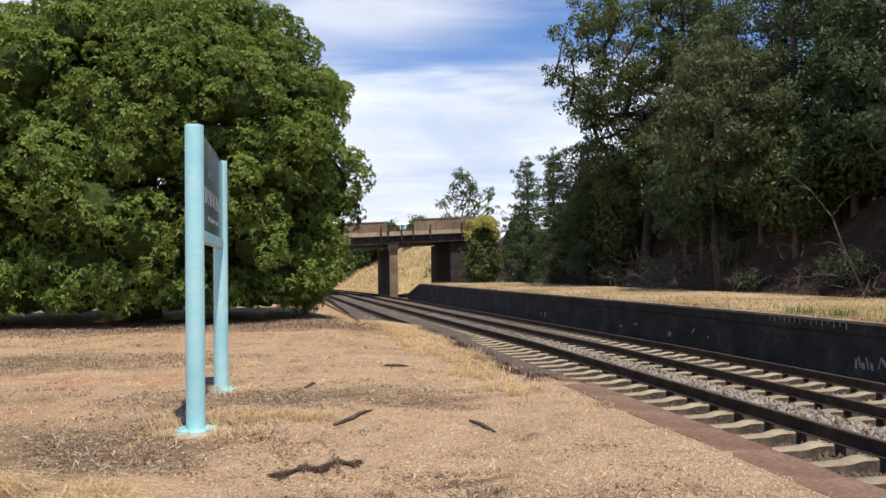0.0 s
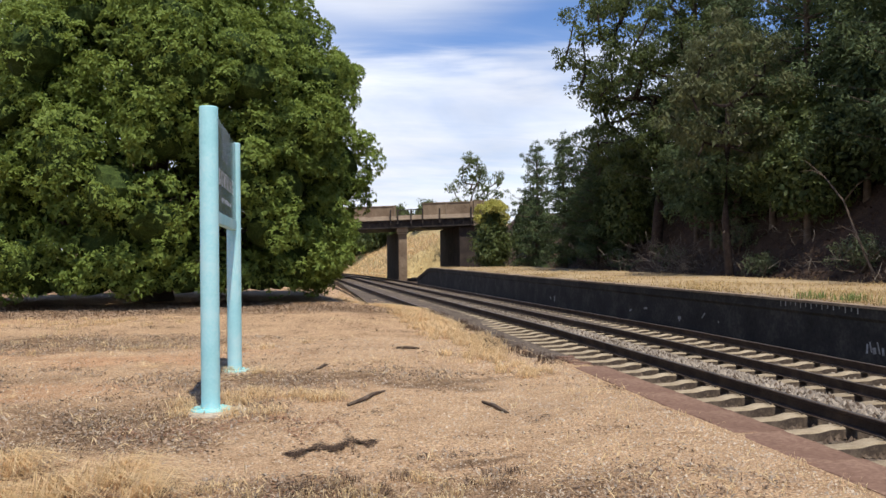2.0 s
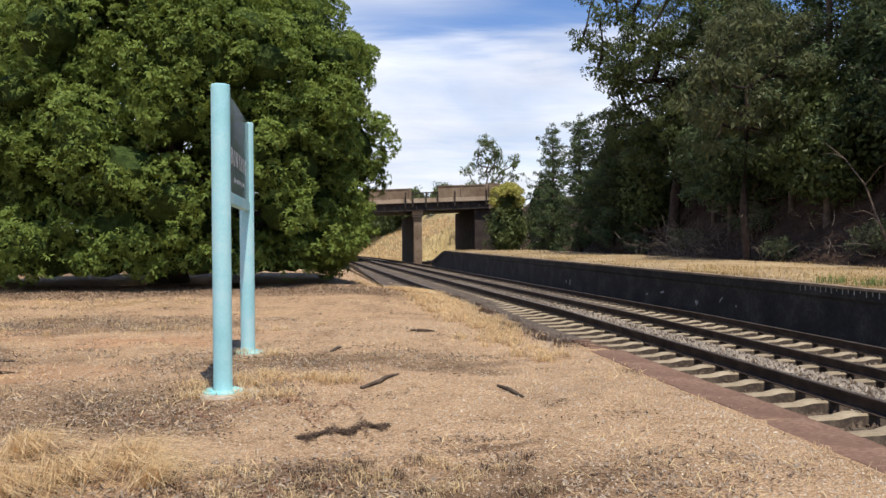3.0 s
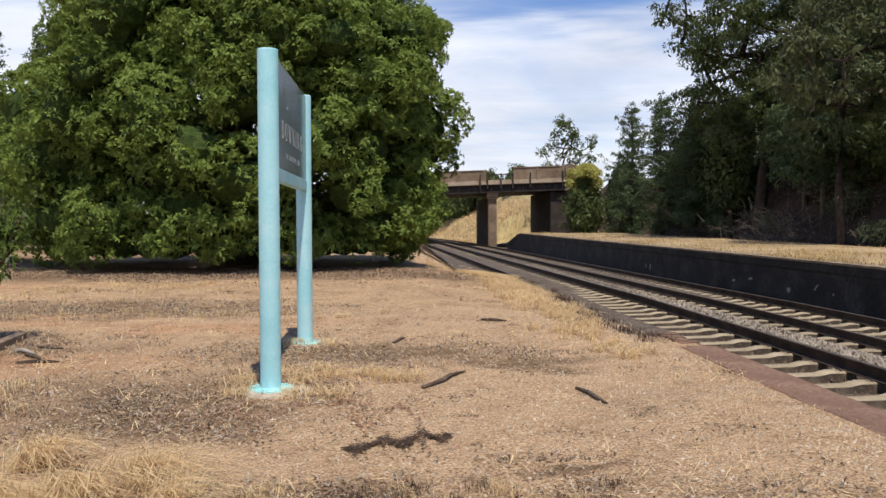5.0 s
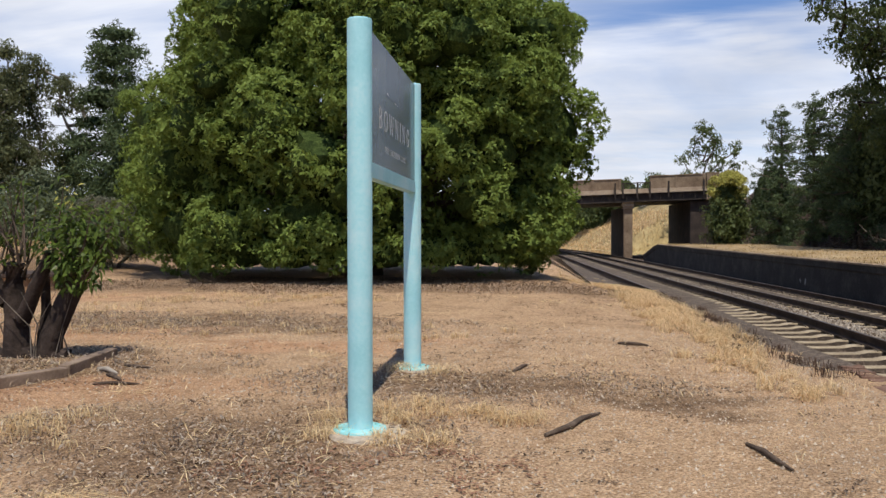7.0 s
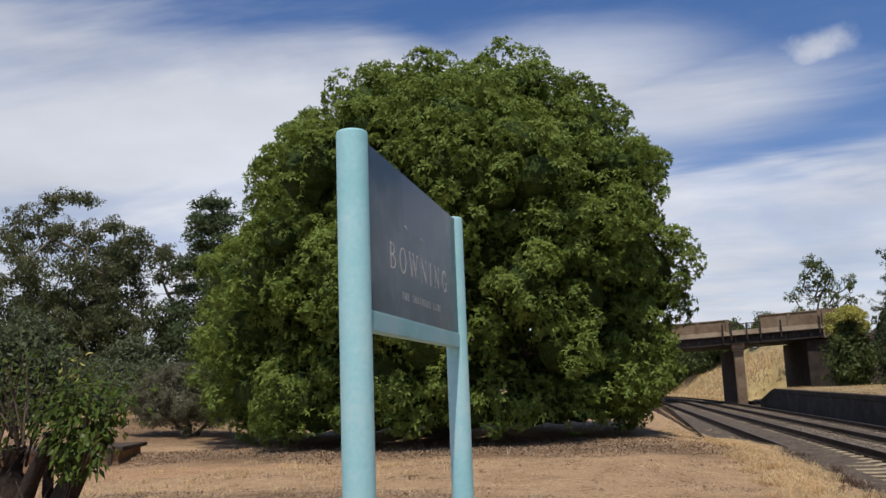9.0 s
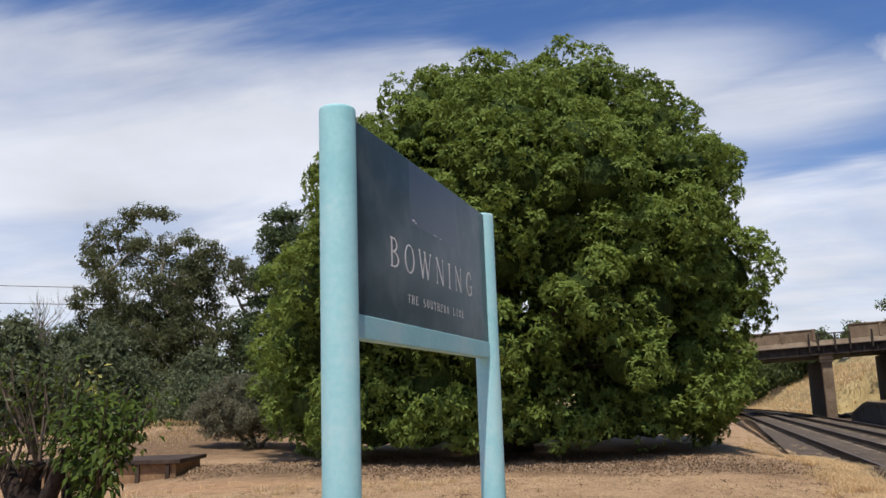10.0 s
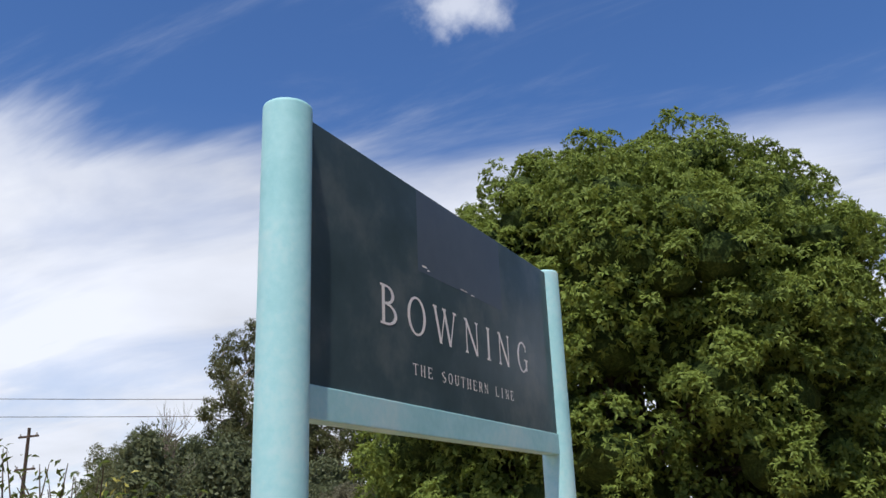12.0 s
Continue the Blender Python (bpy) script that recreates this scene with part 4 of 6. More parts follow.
def station_sign():
    t = thing("station_sign", (0, 0, 0), "slate-grey station name board between two round aqua posts", "station sign")
    L, R, H = 2.16, 0.0745, 2.462
    for y, z in ((0.0, 0.0), (L, 0.03)):
        bm = bmesh.new()
        tube(bm, [(0, y, z - 0.02), (0, y, H - 0.012), (0, y, H - 0.004), (0, y, H)], [R, R, R * 0.985, R * 0.93], 40)
        p = part("post", bm, AQUA, t, "round aqua-painted steel post")
        bm = bmesh.new()
        tube(bm, [(0, y, z + 0.010), (0, y, z + 0.026), (0, y, z + 0.030)], [0.16, 0.16, 0.15], 32)
        part("base_plate", bm, AQUA_DEEP, p, "bright aqua round base plate")
        bm = bmesh.new()
        tube(bm, [(0.05, y - 0.03, z - 0.08), (0.05, y - 0.03, z + 0.006), (0.05, y - 0.03, z + 0.014)], [0.24, 0.235, 0.215], 20)
        for v in bm.verts:
            v.co.x += 0.012 * math.sin(v.co.y * 40)
        part("footing", bm, FOOTING, p, "pale concrete footing")
        for k in range(4):
            a = 0.8 + k * math.pi / 2
            bm = bmesh.new()
            tube(bm, [(0.118 * math.cos(a), y + 0.118 * math.sin(a), z + 0.02), (0.118 * math.cos(a), y + 0.118 * math.sin(a), z + 0.038)], [0.012, 0.012], 6)
            part("bolt", bm, AQUA_DEEP, p)
    part("name_panel", box(bmesh.new(), (-0.03, 0.05, 1.63), (0.03, L - 0.05, 2.446), 0.003), SIGN_GREY, t, "slate-grey painted panel")
    part("bottom_rail", box(bmesh.new(), (-0.036, 0.05, 1.535), (0.036, L - 0.05, 1.632), 0.004), AQUA, t, "aqua bottom rail")
    for y, z, w, h in ((0.79, 2.15, 0.035, 0.007), (0.82, 2.142, 0.02, 0.005), (1.12, 2.132, 0.06, 0.003), (1.2, 2.128, 0.03, 0.003)):
        part("paint_chip", box(bmesh.new(), (0.0298, y - w / 2, z - h / 2), (0.0307, y + w / 2, z + h / 2)), LETTER, t, "white remnant of an old emblem")
    part("cover_patch", box(bmesh.new(), (0.028, 0.74, 2.125), (0.0303, 1.5, 2.442), 0.0), SIGN_PATCH, t, "bluish vinyl patch over an old emblem")
    return t


station_sign()


def arc(cx, cz, rx, rz, a0, a1, thick, thin, steps=22):
    """A round stroke, thick at its sides and thin above and below, as pairs of outer and inner points."""
    out = []
    for k in range(steps + 1):
        a = radians(a0 + (a1 - a0) * k / steps)
        c, d = math.cos(a), math.sin(a)
        out.append(((cx + rx * c, cz + rz * d), (cx + (rx - thick) * c, cz + (rz - thin) * d)))
    return out


def bar(x0, z0, x1, z1, width):
    """A straight stroke with level ends."""
    return [((x0 - width / 2, z0), (x0 + width / 2, z0)), ((x1 - width / 2, z1), (x1 + width / 2, z1))]


def glyph(char, w, h):
    """The strokes of a roman capital with bracketed serifs, in a box w wide and h high."""
    K, T, S = 0.132 * h, 0.058 * h, 0.036 * h      # thick and thin strokes, serif height

    def stem(x, width, foot=True, head=True, z0=0.0, z1=None):
        z1 = h if z1 is None else z1
        reach = width / 2 + 0.075 * h
        got = [bar(x, z0, x, z1, width)]
        for on, z, way in ((foot, z0, 1), (head, z1, -1)):
            if on:
                got.append([((x - reach, z), (x + reach, z)), ((x - reach, z + way * S * 0.6), (x + reach, z + way * S * 0.6)), ((x - width / 2, z + way * S * 2.4), (x + width / 2, z + way * S * 2.4))])
        return got

    def flat(x0, x1, z, tip=0, at=1):
        """A level arm, with a small upright tip at its end."""
        got = [bar((x0 + x1) / 2, z - T / 2, (x0 + x1) / 2, z + T / 2, x1 - x0)]
        if tip:
            got.append(bar(x1 if at else x0, min(z, z + tip), x1 if at else x0, max(z, z + tip), T))
        return got

    e = 0.16 * h
    if char == "B":
        return stem(e, K, False, False) + flat(0.02 * h, e + 0.2 * w, T / 2) + flat(0.02 * h, e + 0.2 * w, h - T / 2) + flat(e, e + 0.2 * w, 0.53 * h) + [arc(e + 0.18 * w, 0.76 * h, 0.52 * w - 0.25 * e, 0.24 * h, -90, 90, K, T), arc(e + 0.18 * w, 0.275 * h, 0.82 * w - e, 0.275 * h, -90, 90, K, T)]
    if char == "O":
        return [arc(w / 2, h / 2, w / 2, 0.515 * h, 0, 360, K, T, 40)]
    if char == "W":
        return [bar(0.06 * w, h, 0.30 * w, 0, K), bar(0.30 * w, 0, 0.52 * w, h, T), bar(0.47 * w, h, 0.72 * w, 0, K), bar(0.72 * w, 0, 0.95 * w, h, T)] + flat(0.06 * w - 0.1 * h, 0.06 * w + 0.12 * h, h - S / 2) + flat(0.47 * w - 0.1 * h, 0.47 * w + 0.12 * h, h - S / 2) + flat(0.95 * w - 0.1 * h, 0.95 * w + 0.1 * h, h - S / 2)
    if char == "N":
        return stem(0.14 * w, T, True, False) + stem(0.88 * w, T, False, True) + [bar(0.12 * w, h, 0.86 * w, 0, K)] + flat(0.0, 0.2 * w, h - S / 2)
    if char == "I":
        return stem(w / 2, K)
    if char == "G":
        return [arc(w * 0.5, h / 2, w / 2, 0.515 * h, 48, 312, K, T, 30), bar(w * 0.86, 0.06 * h, w * 0.86, 0.42 * h, K), bar(w * 0.83, 0.70 * h, w * 0.83, 0.92 * h, T)] + flat(w * 0.64, w * 1.02, 0.42 * h)
    if char == "T":
        return stem(w / 2, K, True, False) + flat(0, w, h - T / 2, -0.16 * h) + flat(0, w, h - T / 2, -0.16 * h, 0)
    if char == "H":
        return stem(0.16 * w, K) + stem(0.84 * w, K) + flat(0.16 * w, 0.84 * w, 0.52 * h)
    if char == "E":
        return stem(0.2 * w, K) + flat(0.2 * w, 0.95 * w, T / 2, 0.2 * h) + flat(0.2 * w, 0.75 * w, 0.52 * h) + flat(0.2 * w, 0.9 * w, h - T / 2, -0.18 * h)
    if char == "L":
        return stem(0.22 * w, K) + flat(0.22 * w, w, T / 2, 0.22 * h)
    if char == "U":
        return stem(0.17 * w, K, False, True, 0.3 * h) + stem(0.84 * w, T, False, True, 0.3 * h) + [arc(0.505 * w, 0.32 * h, 0.335 * w + K / 2, 0.32 * h, 180, 360, K, T)]
    if char == "R":
        return stem(0.2 * w, K) + flat(0.2 * w, 0.5 * w, h - T / 2) + flat(0.2 * w, 0.5 * w, 0.5 * h) + [arc(0.45 * w, 0.75 * h, 0.42 * w, 0.25 * h, -90, 90, K, T), bar(0.48 * w, 0.5 * h, 0.95 * w, 0.0, K)]
    return [arc(w / 2, 0.74 * h, 0.40 * w, 0.26 * h, 35, 250, K, T), arc(w / 2, 0.26 * h, 0.46 * w, 0.26 * h, 70, -145, K, T), bar(0.3 * w, 0.66 * h, 0.72 * w, 0.36 * h, K * 1.5)]


def letter(char, y0, y1, z0, z1, name, parent):
    """One thin capital with serifs, laid on the name panel."""
    bm = bmesh.new()
    for k, stroke in enumerate(glyph(char, y1 - y0, z1 - z0)):
        x = 0.0305 + 0.00004 * k
        rows = [[bm.verts.new((x, y0 + p[0], z0 + p[1])) for p in pair] for pair in stroke]
        for r0, r1 in zip(rows, rows[1:]):
            bm.faces.new((r0[0], r0[1], r1[1], r1[0]))
    bmesh.ops.recalc_face_normals(bm, faces=bm.faces)
    r = bmesh.ops.extrude_face_region(bm, geom=bm.faces[:])
    for e in r["geom"]:
        if isinstance(e, bmesh.types.BMVert):
            e.co.x += 0.0004
    bmesh.ops.recalc_face_normals(bm, faces=bm.faces)
    return part(name, bm, LETTER, parent)


sign = bpy.data.objects["station_sign"]
for char, y0, y1 in zip("BOWNING", (0.468, 0.652, 0.846, 1.106, 1.325, 1.434, 1.648), (0.578, 0.785, 1.030, 1.236, 1.341, 1.556, 1.765)):
    letter(char, y0, y1, 1.880, 2.018, "letter", sign)
at = 0.682
for char in "THE SOUTHERN LINE":
    if char != " ":
        letter(char, at + (0.010 if char == "I" else 0.0), at + (0.024 if char == "I" else 0.034), 1.737, 1.777, "small_letter", sign)
    at += 0.0535

# ---- trees ----
SHADE = ((0.0, 0.88), (0.1, 0.95), (0.25, 1.0), (0.5, 1.0), (0.63, 0.95), (0.74, 0.83), (0.87, 0.61), (0.94, 0.42), (1.0, 0.12))


def rosettes(centres, ways, per, length, width, rng, droop=0.06):
    """Tufts of leaves that spray out from twig ends."""
    c, e = np.repeat(centres, per, 0), np.repeat(ways, per, 0)
    n = len(c)
    d = rng.normal(0, 1, (n, 3))
    d = unit(unit(d - e * (d * e).sum(1, keepdims=True)) + e * rng.uniform(0.1, 0.95, (n, 1)) + np.array([0, 0, -droop]))
    side = unit(np.cross(d, e + np.array([0, 0, 0.25]) + rng.normal(0, 0.3, (n, 3))))
    up = np.cross(side, d)
    ln = (length * rng.uniform(0.6, 1.25, n))[:, None]
    wd = (width * rng.uniform(0.75, 1.2, n))[:, None]
    c = c + d * length * 0.12
    mid = c + d * ln * 0.45 + up * ln * 0.1
    tip = c + d * ln - up * ln * 0.12 - np.array([0, 0, 0.04]) * ln
    return np.stack([c, mid + side * wd / 2, tip, mid - side * wd / 2], 1)


def domed_tree(name, base, height, low, radius, label, leaf, bark, seed, lobes=150, lobe=(0.68, 1.3), clumps=20, tufts=20, per=8, length=0.112, width=0.04, trunk=0.45, shape=SHADE, lean=(0, 0), dip=1.1, skirts=()):
    """A great crown of separate leafy domes, lit on top and dark beneath and between, partly by dark-coloured hulls."""
    rng = np.random.default_rng(seed)
    t = thing(name, base, label, "tree")
    fz, fr = zip(*shape)
    grid = np.linspace(0, 1, 200)
    area = np.cumsum(np.interp(grid, fz, fr) + 0.12 + 0.5 * smooth(0.75, 0.95, grid))
    k = (np.arange(lobes) + 0.5) / lobes
    heads, domes, c, e, hull = [], [], [], [], bmesh.new()
    for f, a in zip(np.interp(k, area / area[-1], grid), np.arange(lobes) * math.pi * (3 - math.sqrt(5))):
        a += rng.normal(0, 0.12)
        f = float(np.clip(f + rng.normal(0, 0.012), 0, 1))
        w = float(np.interp(f, fz, fr))
        r = rng.uniform(*lobe) * (0.8 + 0.2 * w)
        u = (f - 0.42) * 1.8
        out = unit(np.array([math.cos(a) * w, math.sin(a) * w, max(u, -0.35) * 0.8]))
        deep = dip * rng.random() ** 1.4
        p = np.array([math.cos(a) * radius * w + lean[0] * f, math.sin(a) * radius * w + lean[1] * f, low + f * (height - low)]) - out * (r * 0.98 + deep)
        p[2] = max(p[2], low + r * 0.3)
        domes.append((p, r, out, a + f))
    ring = [(math.cos(a) * radius * 0.7, math.sin(a) * radius * 0.7, low + 0.45, 0.6) for a in np.arange(3.3, 6.5, 0.16)]
    domes += [(np.array(q[:3]), q[3], unit(np.array([q[0], q[1], 1.0])), q[2]) for q in (*skirts, *ring)]
    for p, r, out, a in domes:
        heads.append(p)
        form = np.array([rng.uniform(0.9, 1.1), rng.uniform(0.9, 1.1), rng.uniform(0.75, 0.95)])
        n = max(int(clumps * r * r * (0.25 if out[1] > 0.4 else 1.0)), 6)
        d = unit(rng.normal(0, 1, (n * 4, 3)))
        d = d[(d * unit(out + np.array([0, 0, 0.85]))).sum(1) > 0.06][:n]
        size = rng.uniform(0.2, 0.36, (len(d), 1))
        q = np.repeat(p + d * r * form * rng.uniform(0.8, 1.04, (len(d), 1)), tufts, 0)
        d, size = np.repeat(d, tufts, 0), np.repeat(size, tufts, 0)
        g = unit(rng.normal(0, 1, d.shape) + 0.65 * d + np.array([0, 0, 0.55]))
        c.append(q + g * size * rng.uniform(0.75, 1.1, size.shape) * np.array([1, 1, 0.8]))
        e.append(g)
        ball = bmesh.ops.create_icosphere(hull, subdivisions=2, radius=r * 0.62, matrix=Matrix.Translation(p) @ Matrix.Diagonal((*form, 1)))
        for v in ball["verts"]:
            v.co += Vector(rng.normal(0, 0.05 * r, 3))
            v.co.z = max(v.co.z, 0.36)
    c, e = np.concatenate(c), np.concatenate(e)
    keep = c[:, 2] > 0.12
    quads = [rosettes(c[keep], e[keep], per, length, width, rng)]
    n = 20000
    f, a = rng.random(n), rng.uniform(0, 6.283, n)
    w = np.interp(f, fz, fr) * rng.uniform(0.35, 0.8, n)
    inner = np.stack([np.cos(a) * radius * w + lean[0] * f, np.sin(a) * radius * w + lean[1] * f, low + 0.25 + f * (height - low - 1.2)], 1)
    quads.append(leaves(inner, unit(np.stack([np.cos(a), np.sin(a), 0 * a + 0.3], 1)), length * 1.6, length * 0.8, rng, 0.3))
    bm = bmesh.new()
    tube(bm, [(0, 0, -0.2), (0.02, 0, 0.15), (0.05, 0.03, 1.2), (0.0, 0.1, 2.2), (lean[0] * 0.5, 0.1, height * 0.6)], [trunk * 1.5, trunk * 1.15, trunk, trunk * 0.8, trunk * 0.2], 12)
    for i in rng.permutation(lobes)[:60]:
        h = heads[i]
        z = float(np.clip(h[2] - 0.5 * math.hypot(h[0], h[1]), 0.9, height * 0.5))
        limbs(bm, (0.03, 0.05, z), [h], trunk * 0.3, rng)
    part("trunk", bm, bark, t)
    part("inner_hull", hull, HULL_SHADE, t, "solid hull inside the crown, coloured dark for the shade between leaves")
    mesh_quads("crown", np.concatenate(quads), leaf, t)
    return t


domed_tree("broad_shade_tree", (-3.2, 15.4, 0.15), 9.12, 0.22, 5.45, "huge dense rounded evergreen shade tree on sandy ground", LEAF_GREEN, BARK, 3, lean=(0.68, 0), skirts=((-4.95, -0.5, 1.75, 0.9), (-4.5, -0.9, 0.95, 0.75), (-5.0, 0.2, 2.8, 1.0), (-5.0, 0.0, 3.9, 1.05)))


def bank(x, y):
    return float(ground_z(x, y)) - 0.1


# the wooded bank: ragged pines with dense dark evergreens between and below them
for k, (x, y, h, r) in enumerate(((20.2, 29, 11.5, 3.6), (21, 24.5, 13, 3.8), (21.9, 19, 11.5, 3.6), (21.5, 14, 13, 4.0), (20.0, 8.5, 12, 3.8))):
    conifer("pine_tree", (x, y, bank(x, y)), h, r, "tall dark ragged pine on the leaf-littered bank", LEAF_PINE, BARK, 20 + k, group="pines on the bank", low=0.1)
for k, (x, y, h, r) in enumerate(((19.3, 41, 6.0, 2.8), (19.0, 32.5, 6, 2.8), (19.6, 26.5, 5.5, 2.6), (20.5, 21.5, 6, 2.8), (20.5, 11, 6, 2.8), (19.8, 5, 5.5, 2.6), (18.6, 46.5, 5.0, 2.4), (24.5, 15, 8, 3.2), (24.5, 27, 8, 3.2), (23.5, 35, 8, 3.2), (22.5, 43, 7, 3), (18.2, 39.5, 7.5, 2.6), (18.0, 43.5, 6.8, 2.4), (18.6, 30.0, 7.5, 2.6), (19.0, 23.0, 6.0, 2.4), (21.0, 16.5, 6.0, 2.4), (19.0, 1.0, 7.0, 2.8))):
    broad_tree("evergreen_tree", (x + 0.9, y, bank(x + 0.9, y)), h, (0.5, 1.3, 0.9)[k % 3], (r, r), "dense dark evergreen tree on the bank", (LEAF_DARK, LEAF_PINE, LEAF_EUC)[k % 3], BARK, 80 + k, lobes=22, lobe=1.1, subs=9, per=31, length=0.2, width=0.074, trunk=0.14, gaps=0.15, deep=0.2, core=0.6, group="evergreens on the bank")
open_tree("eucalypt_tree", (19.2, 36.0, bank(19.2, 36)), 15.5, 4.6, (5.0, 4.4), "tall dark eucalypt with an open crown on the bank", LEAF_EUC, STUMP_BARK, 40, heads=92, clump=1.1, subs=9, per=48, length=0.19, width=0.075, trunk=0.26, spread=1.12, inner=70, shape=((0, 0.6), (0.3, 0.75), (0.6, 1), (0.85, 0.9), (1, 0.5)))
for k, (x, y, h, r) in enumerate(((24.0, 30, 15.0, 4.2), (24.5, 38, 18.5, 4.6), (27.0, 15, 15.5, 4.5), (23.5, 22, 15.5, 4.2), (24.5, 6, 15, 4.5), (22, 3, 13, 4), (25, 20, 14, 4.2), (25, 10, 14, 4.2))):
    conifer("pine_tree", (x, y, bank(x, y)), h, r, "tall dark ragged pine high on the bank", LEAF_PINE, BARK, 142 + k, group="pines on the bank", low=0.1, tuft=1.15, per=16, length=0.34, width=0.1)
conifer("pine_tree", (20.8, 34.0, bank(20.8, 34)), 17.5, 4.0, "tall dark ragged pine on the leaf-littered bank", LEAF_PINE, BARK, 41, group="pines on the bank", low=0.1)
conifer("pine_tree", (17.3, 53.0, bank(17.3, 53)), 10.6, 2.1, "small dark pine near the bridge", LEAF_PINE, BARK, 50, group="pines on the bank", low=0.1, tuft=0.62, whorls=20, ragged=0.42, per=110, length=0.2, width=0.055)
for k, (x, y, h, r) in enumerate(((17.4, 46.5, 9.3, 2.2), (17.9, 41.5, 9.0, 3.0))):
    conifer("pine_tree", (x, y, bank(x, y)), h, r, "dense dark pine on the bank near the bridge", LEAF_PINE, BARK, 54 + k, group="pines on the bank", low=0.12, tuft=0.72, whorls=18, ragged=0.42, per=90, length=0.2, width=0.06)
for k, (x, y, h, r) in enumerate(((18.6, 59.0, 5.2, 2.2), (19.5, 63.0, 6.0, 2.4), (20.2, 49.0, 6.0, 2.6))):
    broad_tree("evergreen_tree", (x, y, bank(x, y)), h, 0.2, (r, r), "dense dark evergreen tree near the bridge", LEAF_DARK, BARK, 100 + k, lobes=22, lobe=0.9, subs=6, per=26, length=0.26, width=0.11, trunk=0.12, group="evergreens on the bank")
open_tree("slender_tree", (18.0, 80.0, bank(18.0, 80.0)), 12.0, 6.0, (2.9, 2.6), "slender grey-green tree behind the bridge", LEAF_EUC, BARK, 51, heads=22, clump=0.85, subs=6, per=30, length=0.24, width=0.09, spread=1.15, trunk=0.16)
open_tree("gum_tree", (17.7, 25.0, bank(17.7, 25)), 11.0, 5.0, (2.6, 2.4), "olive-brown gum tree on the bank", LEAF_GUM, STUMP_BARK, 56, heads=34, clump=0.85, subs=8, per=48, length=0.2, width=0.062, spread=1.1, trunk=0.14, droop=0.9)
bush = broad_tree("flowering_bush", (14.1, 54.0, 0.35), 5.0, 0.0, (2.1, 2.0), "green bush with a yellow flowering top beside the bridge", LEAF_EUC, BARK, 52, lobes=22, lobe=0.8, subs=6, per=30, length=0.2, width=0.09, trunk=0.1, category="bush")
rng = np.random.default_rng(53)
tops = [(*(np.array([-0.05, -0.3, 4.05]) + d * [1.0, 1.0, 0.85]), 0.36, *d) for d in unit(rng.normal(0, 1, (46, 3)) + [0, -0.4, 0.45])]
mesh_quads("blossom", puff_leaves(tops, 130, 0.16, 0.09, rng), LEAF_YELLOW, bush, "yellow-green flowering top")

for k, (x, y, h, r) in enumerate(((6.0, 118, 6.0, 4.0), (9.5, 113, 5.0, 3.6), (2.0, 126, 7.0, 4.5), (13.0, 110, 4.5, 3.4), (16.5, 104, 4.0, 3.2), (-4, 132, 8, 5))):
    broad_tree("distant_tree", (x, y, bank(x, y)), h, 0.1, (r, r), "dull green tree beyond the road bridge", LEAF_EUC, BARK, 140 + k, lobes=14, lobe=1.6, subs=6, per=6, length=0.45, width=0.19, group="distant trees", core=0.6)

OPEN = ((0, 0.5), (0.25, 0.85), (0.5, 1.0), (0.75, 0.9), (0.9, 0.65), (1, 0.3))
for k, (x, y, h, lo, r, n, c) in enumerate(((-30.4, 37, 13.2, 3.2, 3.9, 78, 1.0), (-26.0, 38.8, 11.0, 2.6, 3.0, 42, 0.95), (-39.5, 38, 7.2, 0.8, 4.2, 70, 1.0), (-34.5, 33.0, 5.8, 0.6, 3.0, 50, 0.9), (-28.5, 36.0, 7.4, 0.4, 3.6, 74, 0.95))):
    open_tree("gum_tree", (x, y, 0.1), h, lo, (r, r), "grey-green gum tree with an open crown", LEAF_GUM, BARK_PALE, 60 + k, heads=n, clump=c, length=0.16, width=0.055, per=54, trunk=0.24 if h > 9 else 0.14, group="gum trees", shape=OPEN, spread=1.1, inner=160, lean=((0.8, 0), (-0.7, 0), (0, 0), (0.4, 0), (0, 0))[k])
conifer("pine_tree", (-21.5, 38.4, 0.1), 12.5, 3.4, "dark pine behind the shade tree", LEAF_PINE, BARK, 70, group="pines", tuft=1.3, per=42, length=0.28, width=0.08)
conifer("pine_tree", (-16.0, 37, 0.1), 10.5, 4.0, "dark pine behind the shade tree", LEAF_PINE, BARK, 72, group="pines", tuft=1.2, per=42, length=0.28, width=0.08)
broad_tree("evergreen_tree", (-15.5, 29, 0.1), 5.5, 0.2, (3.2, 3.0), "dark evergreen tree behind the shade tree", LEAF_DARK, BARK, 73, lobes=26, lobe=1.1, subs=6, per=32, length=0.2, width=0.08, trunk=0.14)
for k, (x, y, h, r) in enumerate(((-19.5, 28, 3.6, 2.4), (-23.5, 26.5, 4.8, 2.6), (-26.4, 27.4, 5.0, 2.2), (-24.2, 22.6, 4.9, 1.9), (-17.5, 24.5, 2.2, 1.8), (-24.5, 30.0, 3.4, 2.4))):
    broad_tree("scrub_tree", (x, y, float(ground_z(x, y))), h, 0.05, (r, r), "dense dull green scrub tree behind the loading bank", LEAF_SCRUB, BARK, 120 + k, lobes=24, lobe=0.9, subs=8, per=34, length=0.19, width=0.07, trunk=0.08, group="scrub trees", core=1.2, category="shrub")
